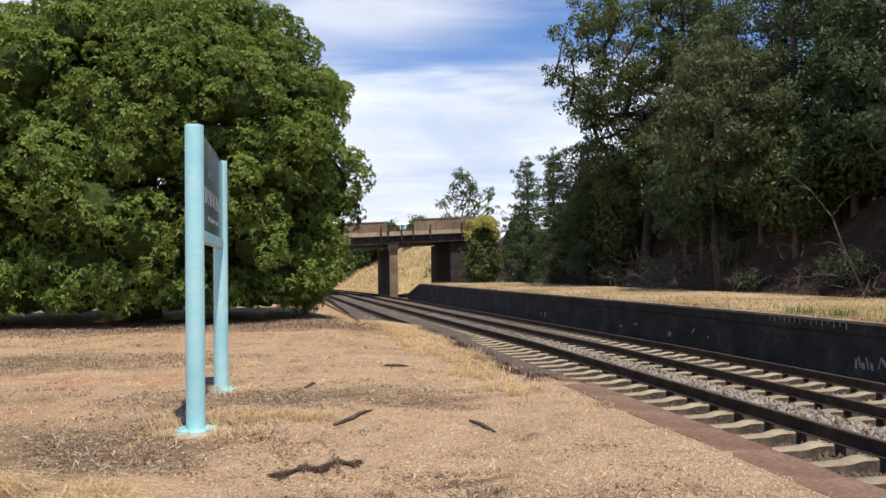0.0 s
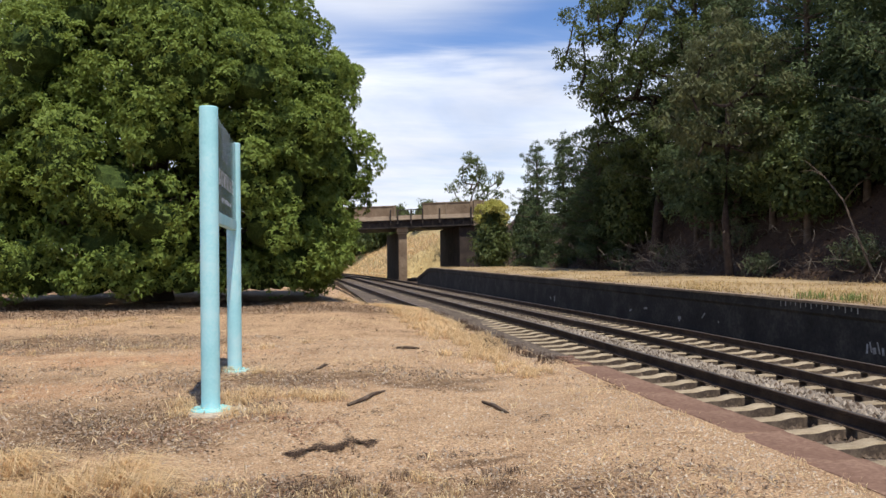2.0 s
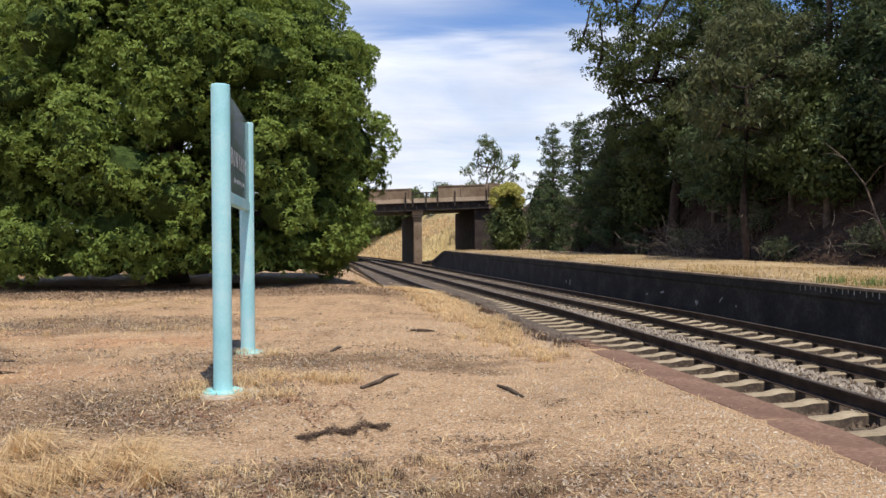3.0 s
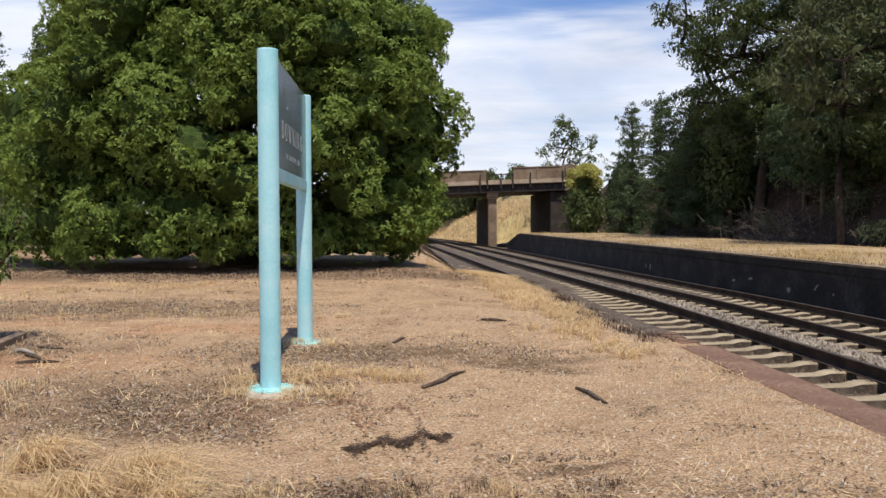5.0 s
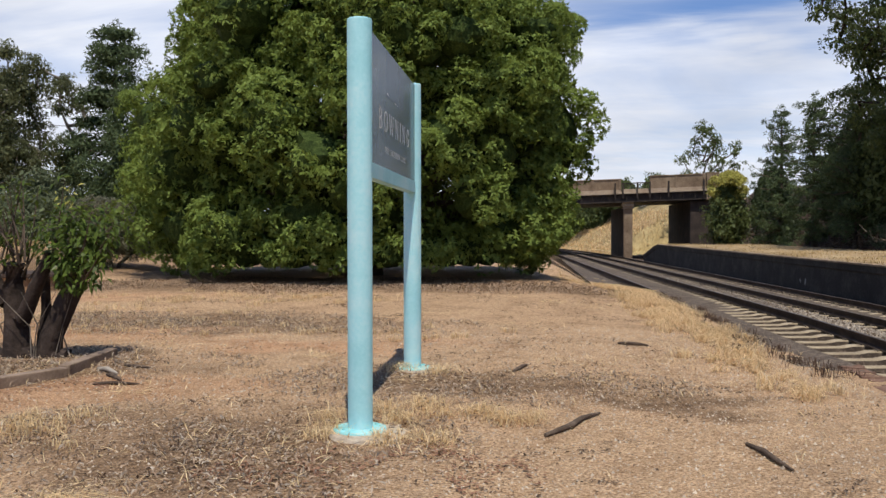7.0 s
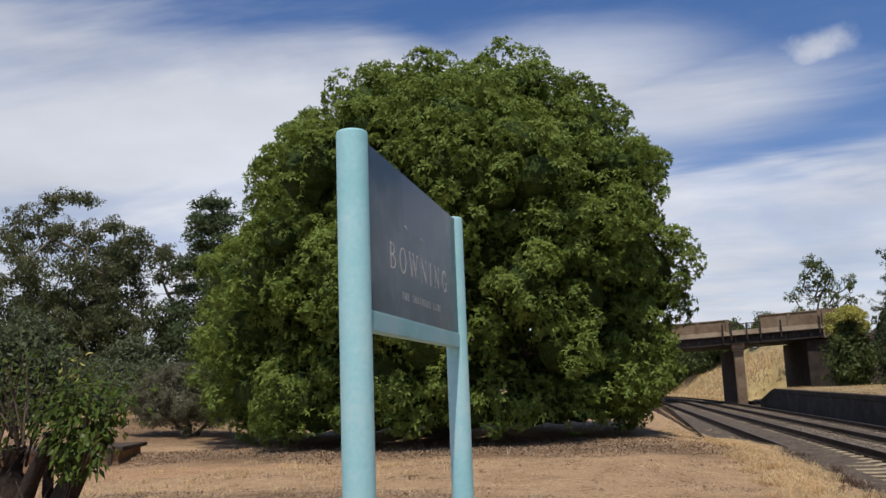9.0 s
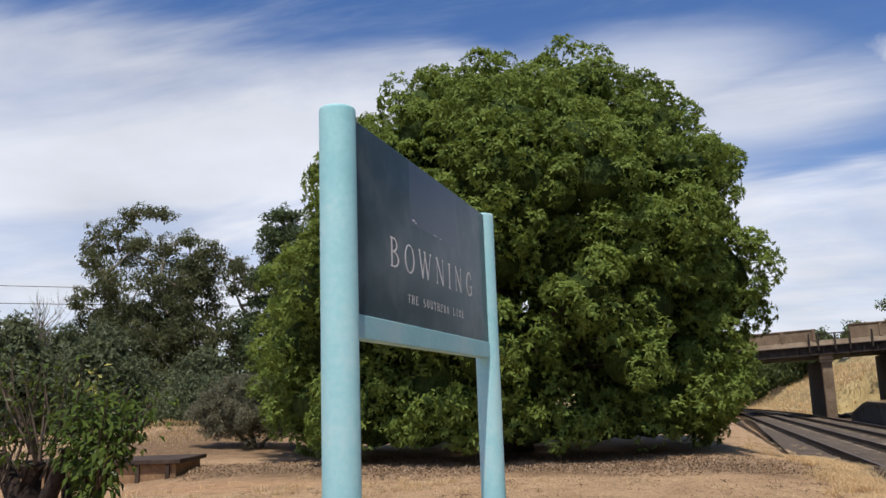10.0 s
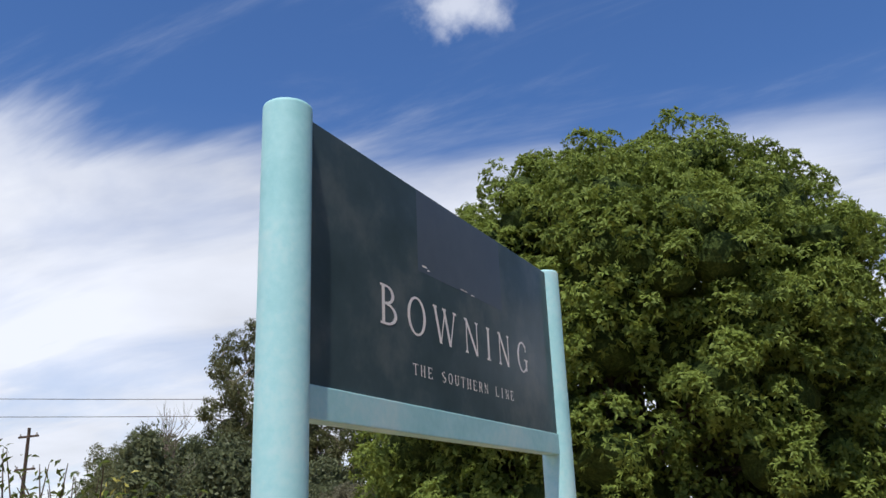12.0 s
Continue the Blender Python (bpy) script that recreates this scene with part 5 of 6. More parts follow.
broad_tree("grey_shrub", (-10.5, 17.0, float(ground_z(-10.5, 17.0))), 1.85, 0.25, (1.65, 1.45), "dry grey-brown rounded shrub on sand", LEAF_GREY, BARK, 71, lobes=80, lobe=0.46, subs=8, per=560, length=0.085, width=0.02, trunk=0.05, loose=0.8, core=1.5, category="shrub", stems=3, lean=(-0.35, 0))

# ---- regrown stump by the platform ----


def regrown_stump():
    rng = np.random.default_rng(7)
    x0, y0 = -3.56, 2.4
    t = thing("pollarded_tree", (x0, y0, float(ground_z(x0, y0))), "cut-back dark tree stump with fresh leafy shoots", "tree")
    bm = bmesh.new()
    for pts, r in ((((-0.18, 0, -0.08), (-0.2, 0, 0.3), (-0.24, 0.02, 0.62), (-0.22, 0.0, 0.86)), 0.15), (((0.1, 0, -0.08), (0.16, -0.02, 0.2), (0.32, 0, 0.52), (0.46, 0.02, 0.86)), 0.12), (((0.0, 0.12, -0.05), (0.02, 0.14, 0.4), (0.0, 0.16, 0.75)), 0.06), (((-0.1, -0.05, 0.35), (0.05, -0.1, 0.65), (0.2, -0.08, 0.95)), 0.07), (((-0.3, 0.0, 0.5), (-0.48, 0.02, 0.78), (-0.52, 0.0, 0.95)), 0.08), (((-0.4, 0.0, 0.0), (-0.1, -0.02, 0.04), (0.3, 0.0, 0.0)), 0.09)):
        tube(bm, pts, [r * 0.98, r * 0.76, r * 0.7, r * 0.66][: len(pts)], 10)
    for v in bm.verts:
        v.co += Vector(rng.normal(0, 0.012, 3))
    part("trunk", bm, STUMP_BARK, t, "rough dark cut trunks")
    heads = []
    for k in range(46):
        left = k % 2
        a = Vector((rng.uniform(-0.55, 0.0), rng.uniform(-0.15, 0.15), rng.uniform(0.7, 0.95))) if left else Vector((rng.uniform(0.2, 0.55), rng.uniform(-0.15, 0.2), rng.uniform(0.65, 0.95)))
        tip = a + Vector((rng.normal(-0.05 if left else 0.12, 0.16), rng.normal(0, 0.16), rng.uniform(0.4, 1.0) if left else rng.uniform(0.15, 0.7)))
        part("shoot", tube(bmesh.new(), [a, a.lerp(tip, 0.5) + Vector(rng.normal(0, 0.03, 3)), tip], [0.012, 0.008, 0.003], 5), BARK, t, "thin grey-brown shoot")
        if not left or k % 6 == 1:
            heads += [(a.lerp(tip, f), f) for f in (0.35, 0.55, 0.75, 0.95)]
    for k in range(9):
        a = Vector((rng.uniform(-0.4, 0.5), rng.uniform(-0.2, 0.0), 0.0))
        part("sucker", tube(bmesh.new(), [a, a + Vector((rng.normal(0, 0.05), 0, 0.3)), a + Vector((rng.normal(0, 0.14), -0.05, 0.62))], [0.008, 0.006, 0.002], 4), DEADWOOD, t, "thin bare sucker")
    c = np.concatenate([np.array(h) + rng.normal(0, 0.07, (7, 3)) for h, _ in heads] + [np.array(m) + unit(rng.normal(0, 1, (n, 3))) * np.array(r) * rng.uniform(0.6, 1.0, (n, 1)) for m, r, n in (((0.34, 0.0, 1.05), (0.31, 0.30, 0.36), 560), ((0.42, -0.05, 0.78), (0.2, 0.22, 0.2), 160), ((-0.3, 0.0, 1.0), (0.3, 0.28, 0.16), 110), ((-0.2, 0.05, 1.35), (0.3, 0.28, 0.35), 50))])
    c = c[c[:, 2] > 0.45]
    mesh_quads("foliage", leaves(c, unit(c - np.array([0.3, 0.1, 0.8]) + [0, -0.2, 0.3]), 0.092, 0.032, rng, 0.9), LEAF_SHINY, t, "glossy green drooping leaves")
    c = np.array([0.32, 0.0, 1.46]) + rng.normal(0, 1, (24, 3)) * [0.06, 0.06, 0.07]
    mesh_quads("yellowing_foliage", leaves(c, unit(rng.normal(0, 1, (24, 3)) + [0, -0.3, 0.5]), 0.065, 0.022, rng, 0.8), LEAF_YELLOW, t, "yellowing leaves at the top of the shoots")
    return t


regrown_stump()


def kerb(pts, label):
    t = None
    for a, b in zip(pts, pts[1:]):
        a, b = Vector(a), Vector(b)
        bm = box(bmesh.new(), (-0.05, 0, -0.08), (0.05, (b - a).length, 0.09), 0.012)
        me_part = part("kerb_stone", bm, KERB, t)
        me_part.matrix_world = Matrix.Translation((a.x, a.y, float(ground_z(a.x, a.y)))) @ Matrix.Rotation(math.atan2(-(b - a).x, (b - a).y), 4, "Z")
        tagged(me_part, label, "kerb")


kerb(((-3.02, 0.95, 0), (-2.76, 1.5, 0)), "weathered concrete kerb piece half buried in dirt")
kerb(((-2.78, 1.52, 0), (-2.9, 2.55, 0)), "weathered concrete kerb piece beside the cut-back stump")

# ---- left background: loading bank, building, poles ----


def loading_bank():
    t = thing("loading_bank", (-8.2, 10.45, 0.03), "low brown loading bank wall with ribs and an overhanging slab", "loading bank", turn=18)
    part("wall", box(bmesh.new(), (-4.2, 0.06, -0.6), (-0.06, 1.6, 0.33), 0.01), RUST_WALL, t, "brown panelled wall")
    part("slab", box(bmesh.new(), (-4.3, -0.02, 0.33), (0.04, 1.7, 0.41), 0.012), DARK_TIMBER, t, "dark overhanging slab")
    for x in np.arange(-4.05, 0.0, 0.55):
        part("rib", box(bmesh.new(), (x - 0.035, 0.0, -0.6), (x + 0.035, 0.058, 0.328), 0.004), DARK_TIMBER, t)
    return t


loading_bank()


def station_building():
    t = thing("low_building", (-37.0, 29.5, 0.0), "low grey building with a pale corrugated roof", "building", turn=52)
    part("wall", box(bmesh.new(), (-9, 0, -0.4), (3.0, 5, 2.15)), GREY_WALL, t, "grey weatherboard wall")
    bm = bmesh.new()
    for k in range(60):
        x = -9.4 + k * 0.21
        box(bm, (x, -0.5, 2.2), (x + 0.13, 5.5, 2.27))
    box(bm, (-9.4, -0.5, 2.16), (3.3, 5.5, 2.22))
    bmesh.ops.rotate(bm, verts=bm.verts, cent=(0, -0.5, 2.16), matrix=Matrix.Rotation(radians(7), 3, "X"))
    part("roof", bm, PALE_IRON, t, "pale corrugated iron roof")
    part("fascia", box(bmesh.new(), (-9.4, -0.56, 2.02), (3.3, -0.5, 2.2)), GREY_WALL, t)
    for x in (-7, -4.2, -1.4):
        w = part("window", box(bmesh.new(), (x - 0.5, -0.03, 0.8), (x + 0.5, 0.0, 1.7)), DARK_TIMBER, t, "dark window")
        part("window_frame", box(bmesh.new(), (x - 0.56, -0.05, 0.72), (x + 0.56, -0.03, 0.8)), PALE_IRON, w)
    part("veranda_rail", box(bmesh.new(), (-9, -1.9, 0.75), (3.0, -1.84, 0.95), 0.005), PALE_IRON, t)
    for x in np.arange(-9, 3.1, 2.0):
        part("veranda_post", box(bmesh.new(), (x - 0.05, -1.95, -0.4), (x + 0.05, -1.85, 0.96)), GREY_WALL, t)
    return t


def power_pole():
    t = thing("power_pole", (-46.2, 33.9, 0.6), "wooden power pole with two crossarms", "power pole")
    bm = bmesh.new()
    tube(bm, [(0, 0, -0.3), (0, 0, 3.5), (0, 0, 7.2)], [0.14, 0.12, 0.10], 10)
    part("pole", bm, DARK_TIMBER, t)
    for z in (6.6, 4.6):
        part("crossarm", box(bmesh.new(), (-0.9, -0.06, z), (0.9, 0.06, z + 0.12), 0.01), DARK_TIMBER, t)
        for x in (-0.75, 0.0, 0.75):
            bm = bmesh.new()
            tube(bm, [(x, 0, z + 0.12), (x, 0, z + 0.2), (x, 0, z + 0.28)], [0.035, 0.06, 0.03], 8)
            part("insulator", bm, PALE_IRON, t)
    return t


def power_line(a, b, sag, label):
    bm = bmesh.new()
    pts = [Vector(a).lerp(Vector(b), f) - Vector((0, 0, sag * 4 * f * (1 - f))) for f in np.linspace(0, 1, 17)]
    tube(bm, pts, [0.022] * 17, 5)
    return tagged(part("power_line", bm, IRON, None), label, "power line", "power lines")


station_building()
power_pole()
power_line((-78, 0, 10.1), (-8, 76, 11.1), 0.9, "thin dark overhead power line")
power_line((-78, 1, 9.1), (-8, 77, 10.0), 0.9, "thin dark overhead power line")


def dead_sapling():
    rng = np.random.default_rng(11)
    t = thing("dead_sapling", (-25.4, 24.8, float(ground_z(-25.4, 24.8))), "bare dead sapling with thin upright branches", "sapling")
    bm = bmesh.new()
    tube(bm, [(0, 0, -0.1), (0.05, 0, 2.4), (0, 0.05, 4.4)], [0.07, 0.055, 0.03], 7)
    for k in range(34):
        a = Vector((0.03, 0.02, rng.uniform(2.4, 4.6)))
        d = Vector((rng.normal(0, 0.75), rng.normal(0, 0.75), rng.uniform(0.9, 2.0)))
        b = a + d
        tube(bm, [a, a.lerp(b, 0.5) + Vector((d.x * 0.15, d.y * 0.15, -0.05)), b], [0.018, 0.012, 0.004], 5)
        for _ in range(3):
            e = a.lerp(b, rng.uniform(0.4, 0.9))
            tube(bm, [e, e + Vector((rng.normal(0, 0.25), rng.normal(0, 0.25), rng.uniform(0.3, 0.7)))], [0.008, 0.003], 4)
    tagged(part("branch_tangle", bm, DEADWOOD, t), kind="stuff")


dead_sapling()

# ---- bank: fallen wood ----


def fallen_wood(name, place, label, category, seed, n, size, spread, lean, wood=DEADWOOD):
    rng = np.random.default_rng(seed)
    t = thing(name, place, label, category)
    bm = bmesh.new()
    for k in range(n):
        a = Vector((rng.normal(0, spread[0]), rng.normal(0, spread[1]), rng.uniform(0, 0.15) + spread[2] * rng.random() ** 2))
        d = Vector((rng.normal(lean[0], 0.6), rng.normal(lean[1], 0.6), rng.normal(lean[2], 0.35))).normalized() * size * rng.uniform(0.4, 1.2)
        r = rng.uniform(0.005, 0.013)
        tube(bm, [a, a + d * 0.5 + Vector(rng.normal(0, 0.08, 3)), a + d], [r, r * 0.8, r * 0.3], 5)
    tagged(part("branch_tangle", bm, wood, t), kind="stuff")
    return t


fallen_wood("brush_pile", (17.1, 29.5, 0.35), "heap of grey fallen branches at the foot of the bank", "brush pile", 3, 190, 0.95, (1.0, 0.8, 1.3), (-0.3, 0.1, 0.5), DEADWOOD)
fallen_wood("brush_pile", (16.3, 54.5, 0.4), "pale fallen branches sloping down the bank near the bridge", "brush pile", 5, 80, 1.3, (0.5, 0.6, 1.1), (0.9, 0.0, 0.75), BARK_PALE)
fallen_wood("brush_pile", (17.7, 13.5, 0.3), "low heap of grey fallen branches under the pines", "brush pile", 6, 60, 0.6, (0.9, 0.8, 0.4), (-0.2, 0.0, 0.3))


rng = np.random.default_rng(91)
for k in range(15):
    y = 3.0 + 3.0 * k + rng.uniform(-1, 1)
    x = 17.9 + 1.9 * float(smooth(30, 66, y)) + float(shift(y)) + rng.uniform(0.2, 2.6)
    fallen_wood("fallen_brush", (x, y, bank(x, y) + 0.1), "scattered dry fallen twigs on the leaf-littered bank", "brush", 92 + k, 46, rng.uniform(0.5, 0.9), (1.3, 1.3, 0.25), (-0.4, 0.0, 0.35))
n = 26000
y = rng.uniform(0, 60, n)
x = 17.2 + 1.9 * smooth(30, 66, y) + shift(y) + 7 * rng.random(n) ** 1.6
c = np.stack([x, y, ground_z(x, y) + 0.02], 1)
tagged(mesh_quads("bank_litter", leaves(c, unit(np.tile([-0.5, 0.0, 1.0], (n, 1))), 0.16, 0.05, rng, 0.0, 0.12, 0.5), BANK_LEAF, None), "brown fallen leaves and bark on the bank", "leaf litter", "", "stuff")
for k, (x, y, h, r) in enumerate(((18.6, 10.0, 1.3, 1.1), (18.9, 18.5, 1.5, 1.2), (18.2, 23.5, 1.1, 0.9), (18.4, 33.0, 1.3, 1.1), (17.9, 37.5, 1.2, 1.0), (19.4, 27.5, 1.6, 1.3))):
    broad_tree("understory_shrub", (x, y, bank(x, y)), h, 0.1, (r, r), "thin dark green shrub under the pines", LEAF_SCRUB, BARK, 160 + k, lobes=14, lobe=0.5, subs=6, per=70, length=0.11, width=0.035, trunk=0.04, gaps=0.25, core=0.2, group="understory shrubs", category="shrub", stems=3)


def leaning_trunk():
    t = thing("leaning_dead_tree", (17.6, 15.5, bank(17.6, 15.5)), "thin pale bare dead tree leaning along the bank", "dead tree")
    rng = np.random.default_rng(9)
    bm = bmesh.new()
    way = [(0, 0, 0), (-0.05, 0.7, 1.1), (-0.1, 1.2, 2.0), (-0.1, 1.75, 3.0), (-0.15, 2.7, 3.9), (-0.2, 3.8, 4.6)]
    tube(bm, way, [0.05, 0.042, 0.035, 0.027, 0.016, 0.006], 8)
    for k, ln, rise in ((2, 1.5, 0.15), (3, 1.2, 0.7), (4, 0.9, 0.2), (1, 0.8, 0.4)):
        a = Vector(way[k])
        b = a + Vector((rng.normal(0, 0.3), -ln * (1 if k % 2 else -0.6), rise))
        tube(bm, [a, a.lerp(b, 0.5) + Vector((0, 0, 0.12)), b], [0.02, 0.014, 0.004], 6)
    part("trunk", bm, BARK, t)


leaning_trunk()

# ---- paint marks on the far platform's wall ----


def paint_marks():
    t = bpy.data.objects["far_platform"]
    rng = np.random.default_rng(4)
    for y in np.linspace(7.3, 9.9, 15):
        h = rng.uniform(0.04, 0.12)
        z = platform_top(y) - 0.065
        x = FACE - 0.053 + float(shift(y))
        part("lime_drip", box(bmesh.new(), (x, y - 0.014, z - h), (x + 0.006, y + 0.014, z)), LIME, t, "white lime drip")
    for y, z, w, h in ((6.2, -0.46, 0.05, 0.2), (6.34, -0.46, 0.06, 0.18), (6.46, -0.46, 0.035, 0.22), (6.68, -0.55, 0.06, 0.14), (6.8, -0.5, 0.035, 0.22), (6.92, -0.56, 0.09, 0.12), (7.02, -0.5, 0.04, 0.2), (7.12, -0.54, 0.05, 0.18), (14.9, -0.50, 0.18, 0.08), (14.88, -0.52, 0.06, 0.15), (13.56, -0.35, 0.22, 0.04), (12.8, -0.46, 0.06, 0.05), (18.2, -0.48, 0.2, 0.05), (25.7, -0.46, 0.1, 0.2), (26.2, -0.44, 0.06, 0.16), (17.1, -0.36, 0.25, 0.06)):
        x = FACE - 0.004 + float(shift(y))
        bm = box(bmesh.new(), (x, y - w / 2, z - h / 2), (x + 0.008, y + w / 2, z + h / 2))
        bmesh.ops.rotate(bm, verts=bm.verts, cent=(x, y, z), matrix=Matrix.Rotation(rng.normal(0, 0.35), 3, "X"))
        part("paint_mark", bm, LIME, t, "faded white paint mark")


paint_marks()

# ---- sticks and dark scraps on the dirt ----


def stick(a, b, r, bend, label):
    a, b = Vector((a[0], a[1], float(ground_z(*a)))), Vector((b[0], b[1], float(ground_z(*b))))
    t = part("stick", tube(bmesh.new(), [a + Vector((0, 0, r * 0.6)), a.lerp(b, 0.35) + Vector((bend, 0, r * 1.1)), a.lerp(b, 0.7) + Vector((-bend * 0.5, 0, r)), b + Vector((0, 0, r * 0.7))], [r * 0.7, r, r * 0.9, r * 0.35], 7), STICK, None)
    return tagged(t, label, "stick")


stick((1.10, -0.03), (1.46, 0.60), 0.019, 0.03, "dark fallen stick lying on the dirt")
stick((2.22, -0.08), (2.32, -0.60), 0.016, 0.01, "dark fallen stick with a pale broken end")
stick((0.86, 2.05), (0.98, 2.34), 0.016, 0.01, "short dark twig lying on the dirt")
stick((1.9, 3.95), (2.2, 3.85), 0.018, 0.0, "short dark twig lying on the dirt")
stick((-2.35, 1.2), (-2.0, 1.25), 0.016, 0.02, "short dark twig beside the kerb")
stick((-2.5, 2.0), (-2.2, 1.9), 0.014, 0.0, "short grey twig beside the kerb")
stick((-2.42, 1.55), (-2.2, 1.35), 0.02, 0.01, "short dark bark piece beside the kerb")
tagged(part("wood_piece", tube(bmesh.new(), [Vector((-2.62, 1.78, float(ground_z(-2.62, 1.78)) + 0.015)), Vector((-2.5, 1.7, float(ground_z(-2.5, 1.7)) + 0.03)), Vector((-2.36, 1.6, float(ground_z(-2.36, 1.6)) + 0.012))], [0.018, 0.024, 0.01], 7), BARK_PALE, None), "short pale piece of dry wood on the dirt", "wood piece")


def on_ground(x, y):
    return np.stack([x, y, ground_z(x, y)], -1)


def scraps(name, cx, cy, rx, ry, n, size, mat, seed, label, category):
    """A flat drift of bark flakes and leaves."""
    rng = np.random.default_rng(seed)
    u = rng.uniform(-1, 1, n)
    fat = (0.12 + 0.9 * np.abs(np.sin(u * 4.3 + seed)) * np.abs(np.cos(u * 2.1 + 2 * seed))) * np.sqrt(1.02 - u * u)
    x, y = cx + u * rx + rng.normal(0, 0.06, n) * rx, cy + ry * (0.5 * np.sin(u * 4 + seed) + 0.45 * u + 0.85 * fat * rng.normal(0, 1, n))
    c = on_ground(x, y) + np.array([0, 0, 0.008])
    q = leaves(c, np.tile([0.0, 0, 1], (n, 1)), size, size * 0.5, rng, 0.0, 0.06, 0.15)
    q[:, :, 2] = c[:, None, 2] + 0.4 * (q[:, :, 2] - c[:, None, 2]) + rng.uniform(0, 0.008, (n, 1))
    return tagged(mesh_quads(name, q, mat, None), label, category, "", "stuff")


scraps("bark_drift", 0.82, -1.44, 0.18, 0.12, 900, 0.024, BLACK_SCRAP, 1, "dark drift of bark and charred leaves on dirt", "bark drift")
scraps("bark_drift", 1.08, -1.33, 0.15, 0.14, 760, 0.024, BLACK_SCRAP, 2, "dark drift of bark and charred leaves on dirt", "bark drift")
for k, (x, y, rx, ry) in enumerate(((1.75, -1.82, 0.12, 0.04), (1.97, -1.8, 0.1, 0.04), (1.36, -0.3, 0.09, 0.04), (1.52, -0.1, 0.1, 0.04), (1.34, -0.84, 0.1, 0.03), (0.45, 1.35, 0.16, 0.08), (1.02, -0.42, 0.07, 0.05), (1.2, 3.98, 0.2, 0.1), (2.0, 3.8, 0.16, 0.06), (2.7, 1.3, 0.15, 0.07), (2.5, -0.9, 0.13, 0.05))):
    scraps("bark_drift", x, y, rx, ry, int(330 * rx), 0.022, DARK_SCRAP, 10 + k, "small dark drift of bark flakes on dirt", "bark drift")

for k, (x, y, rx, ry, n) in enumerate(((0.3, -0.55, 0.4, 0.42, 420), (-0.35, -0.8, 0.3, 0.4, 260), (0.85, -0.75, 0.22, 0.3, 160), (0.75, -2.5, 0.25, 0.35, 240), (-2.6, 1.0, 0.5, 0.5, 260))):
    scraps("red_leaf_drift", x, y, rx, ry, n, 0.03, RED_LEAF, 70 + 3 * k, "reddish-brown fallen leaves on the dirt", "leaf litter")

# ---- leaf litter, straw and grass ----


def beds_at(rng, n):
    """Places spread over the litter beds."""
    area = np.array([b[2] * b[3] for b in LITTER_BEDS[:6] + LITTER_BEDS[8:9]])
    pick = rng.choice(len(area), n, p=area / area.sum())
    b = np.array(LITTER_BEDS[:6] + LITTER_BEDS[8:9])[pick]
    a, r = rng.uniform(0, 6.283, n), rng.random(n) ** 0.6 * 1.4
    x, y = b[:, 0] + np.cos(a) * r * b[:, 2], b[:, 1] + np.sin(a) * r * b[:, 3]
    keep = rng.random(n) < np.clip(0.55 + 1.2 * waves(x * 1.7, y * 2.1), 0.12, 1.0)
    return x[keep], y[keep]


def blades(roots, height, width, rng, lean=0.5, sweep=None):
    """Bent grass blades, two quads each."""
    n = len(roots)
    a = rng.uniform(0, 6.283, n) if sweep is None else sweep + rng.normal(0, 0.75, n)
    h = (height * rng.uniform(0.5, 1.2, n))[:, None]
    out = np.stack([np.cos(a), np.sin(a), 0 * a], 1)
    side = np.stack([-np.sin(a + rng.normal(0, 0.6, n)), np.cos(a), 0 * a], 1) * width * rng.uniform(0.6, 1.2, n)[:, None]
    l1, l2 = rng.uniform(0.05, 0.5, (n, 1)) * lean, rng.uniform(0.3, 1.4, (n, 1)) * lean
    m = roots + out * h * l1 * 0.6 + np.array([0, 0, 1]) * h * 0.6
    t = roots + out * h * (l1 + l2) * 0.8 + np.array([0, 0, 1]) * h * (1.0 - 0.35 * l2)
    return np.concatenate([np.stack([roots - side / 2, roots + side / 2, m + side * 0.4, m - side * 0.4], 1), np.stack([m - side * 0.4, m + side * 0.4, t + side * 0.06, t - side * 0.06], 1)])


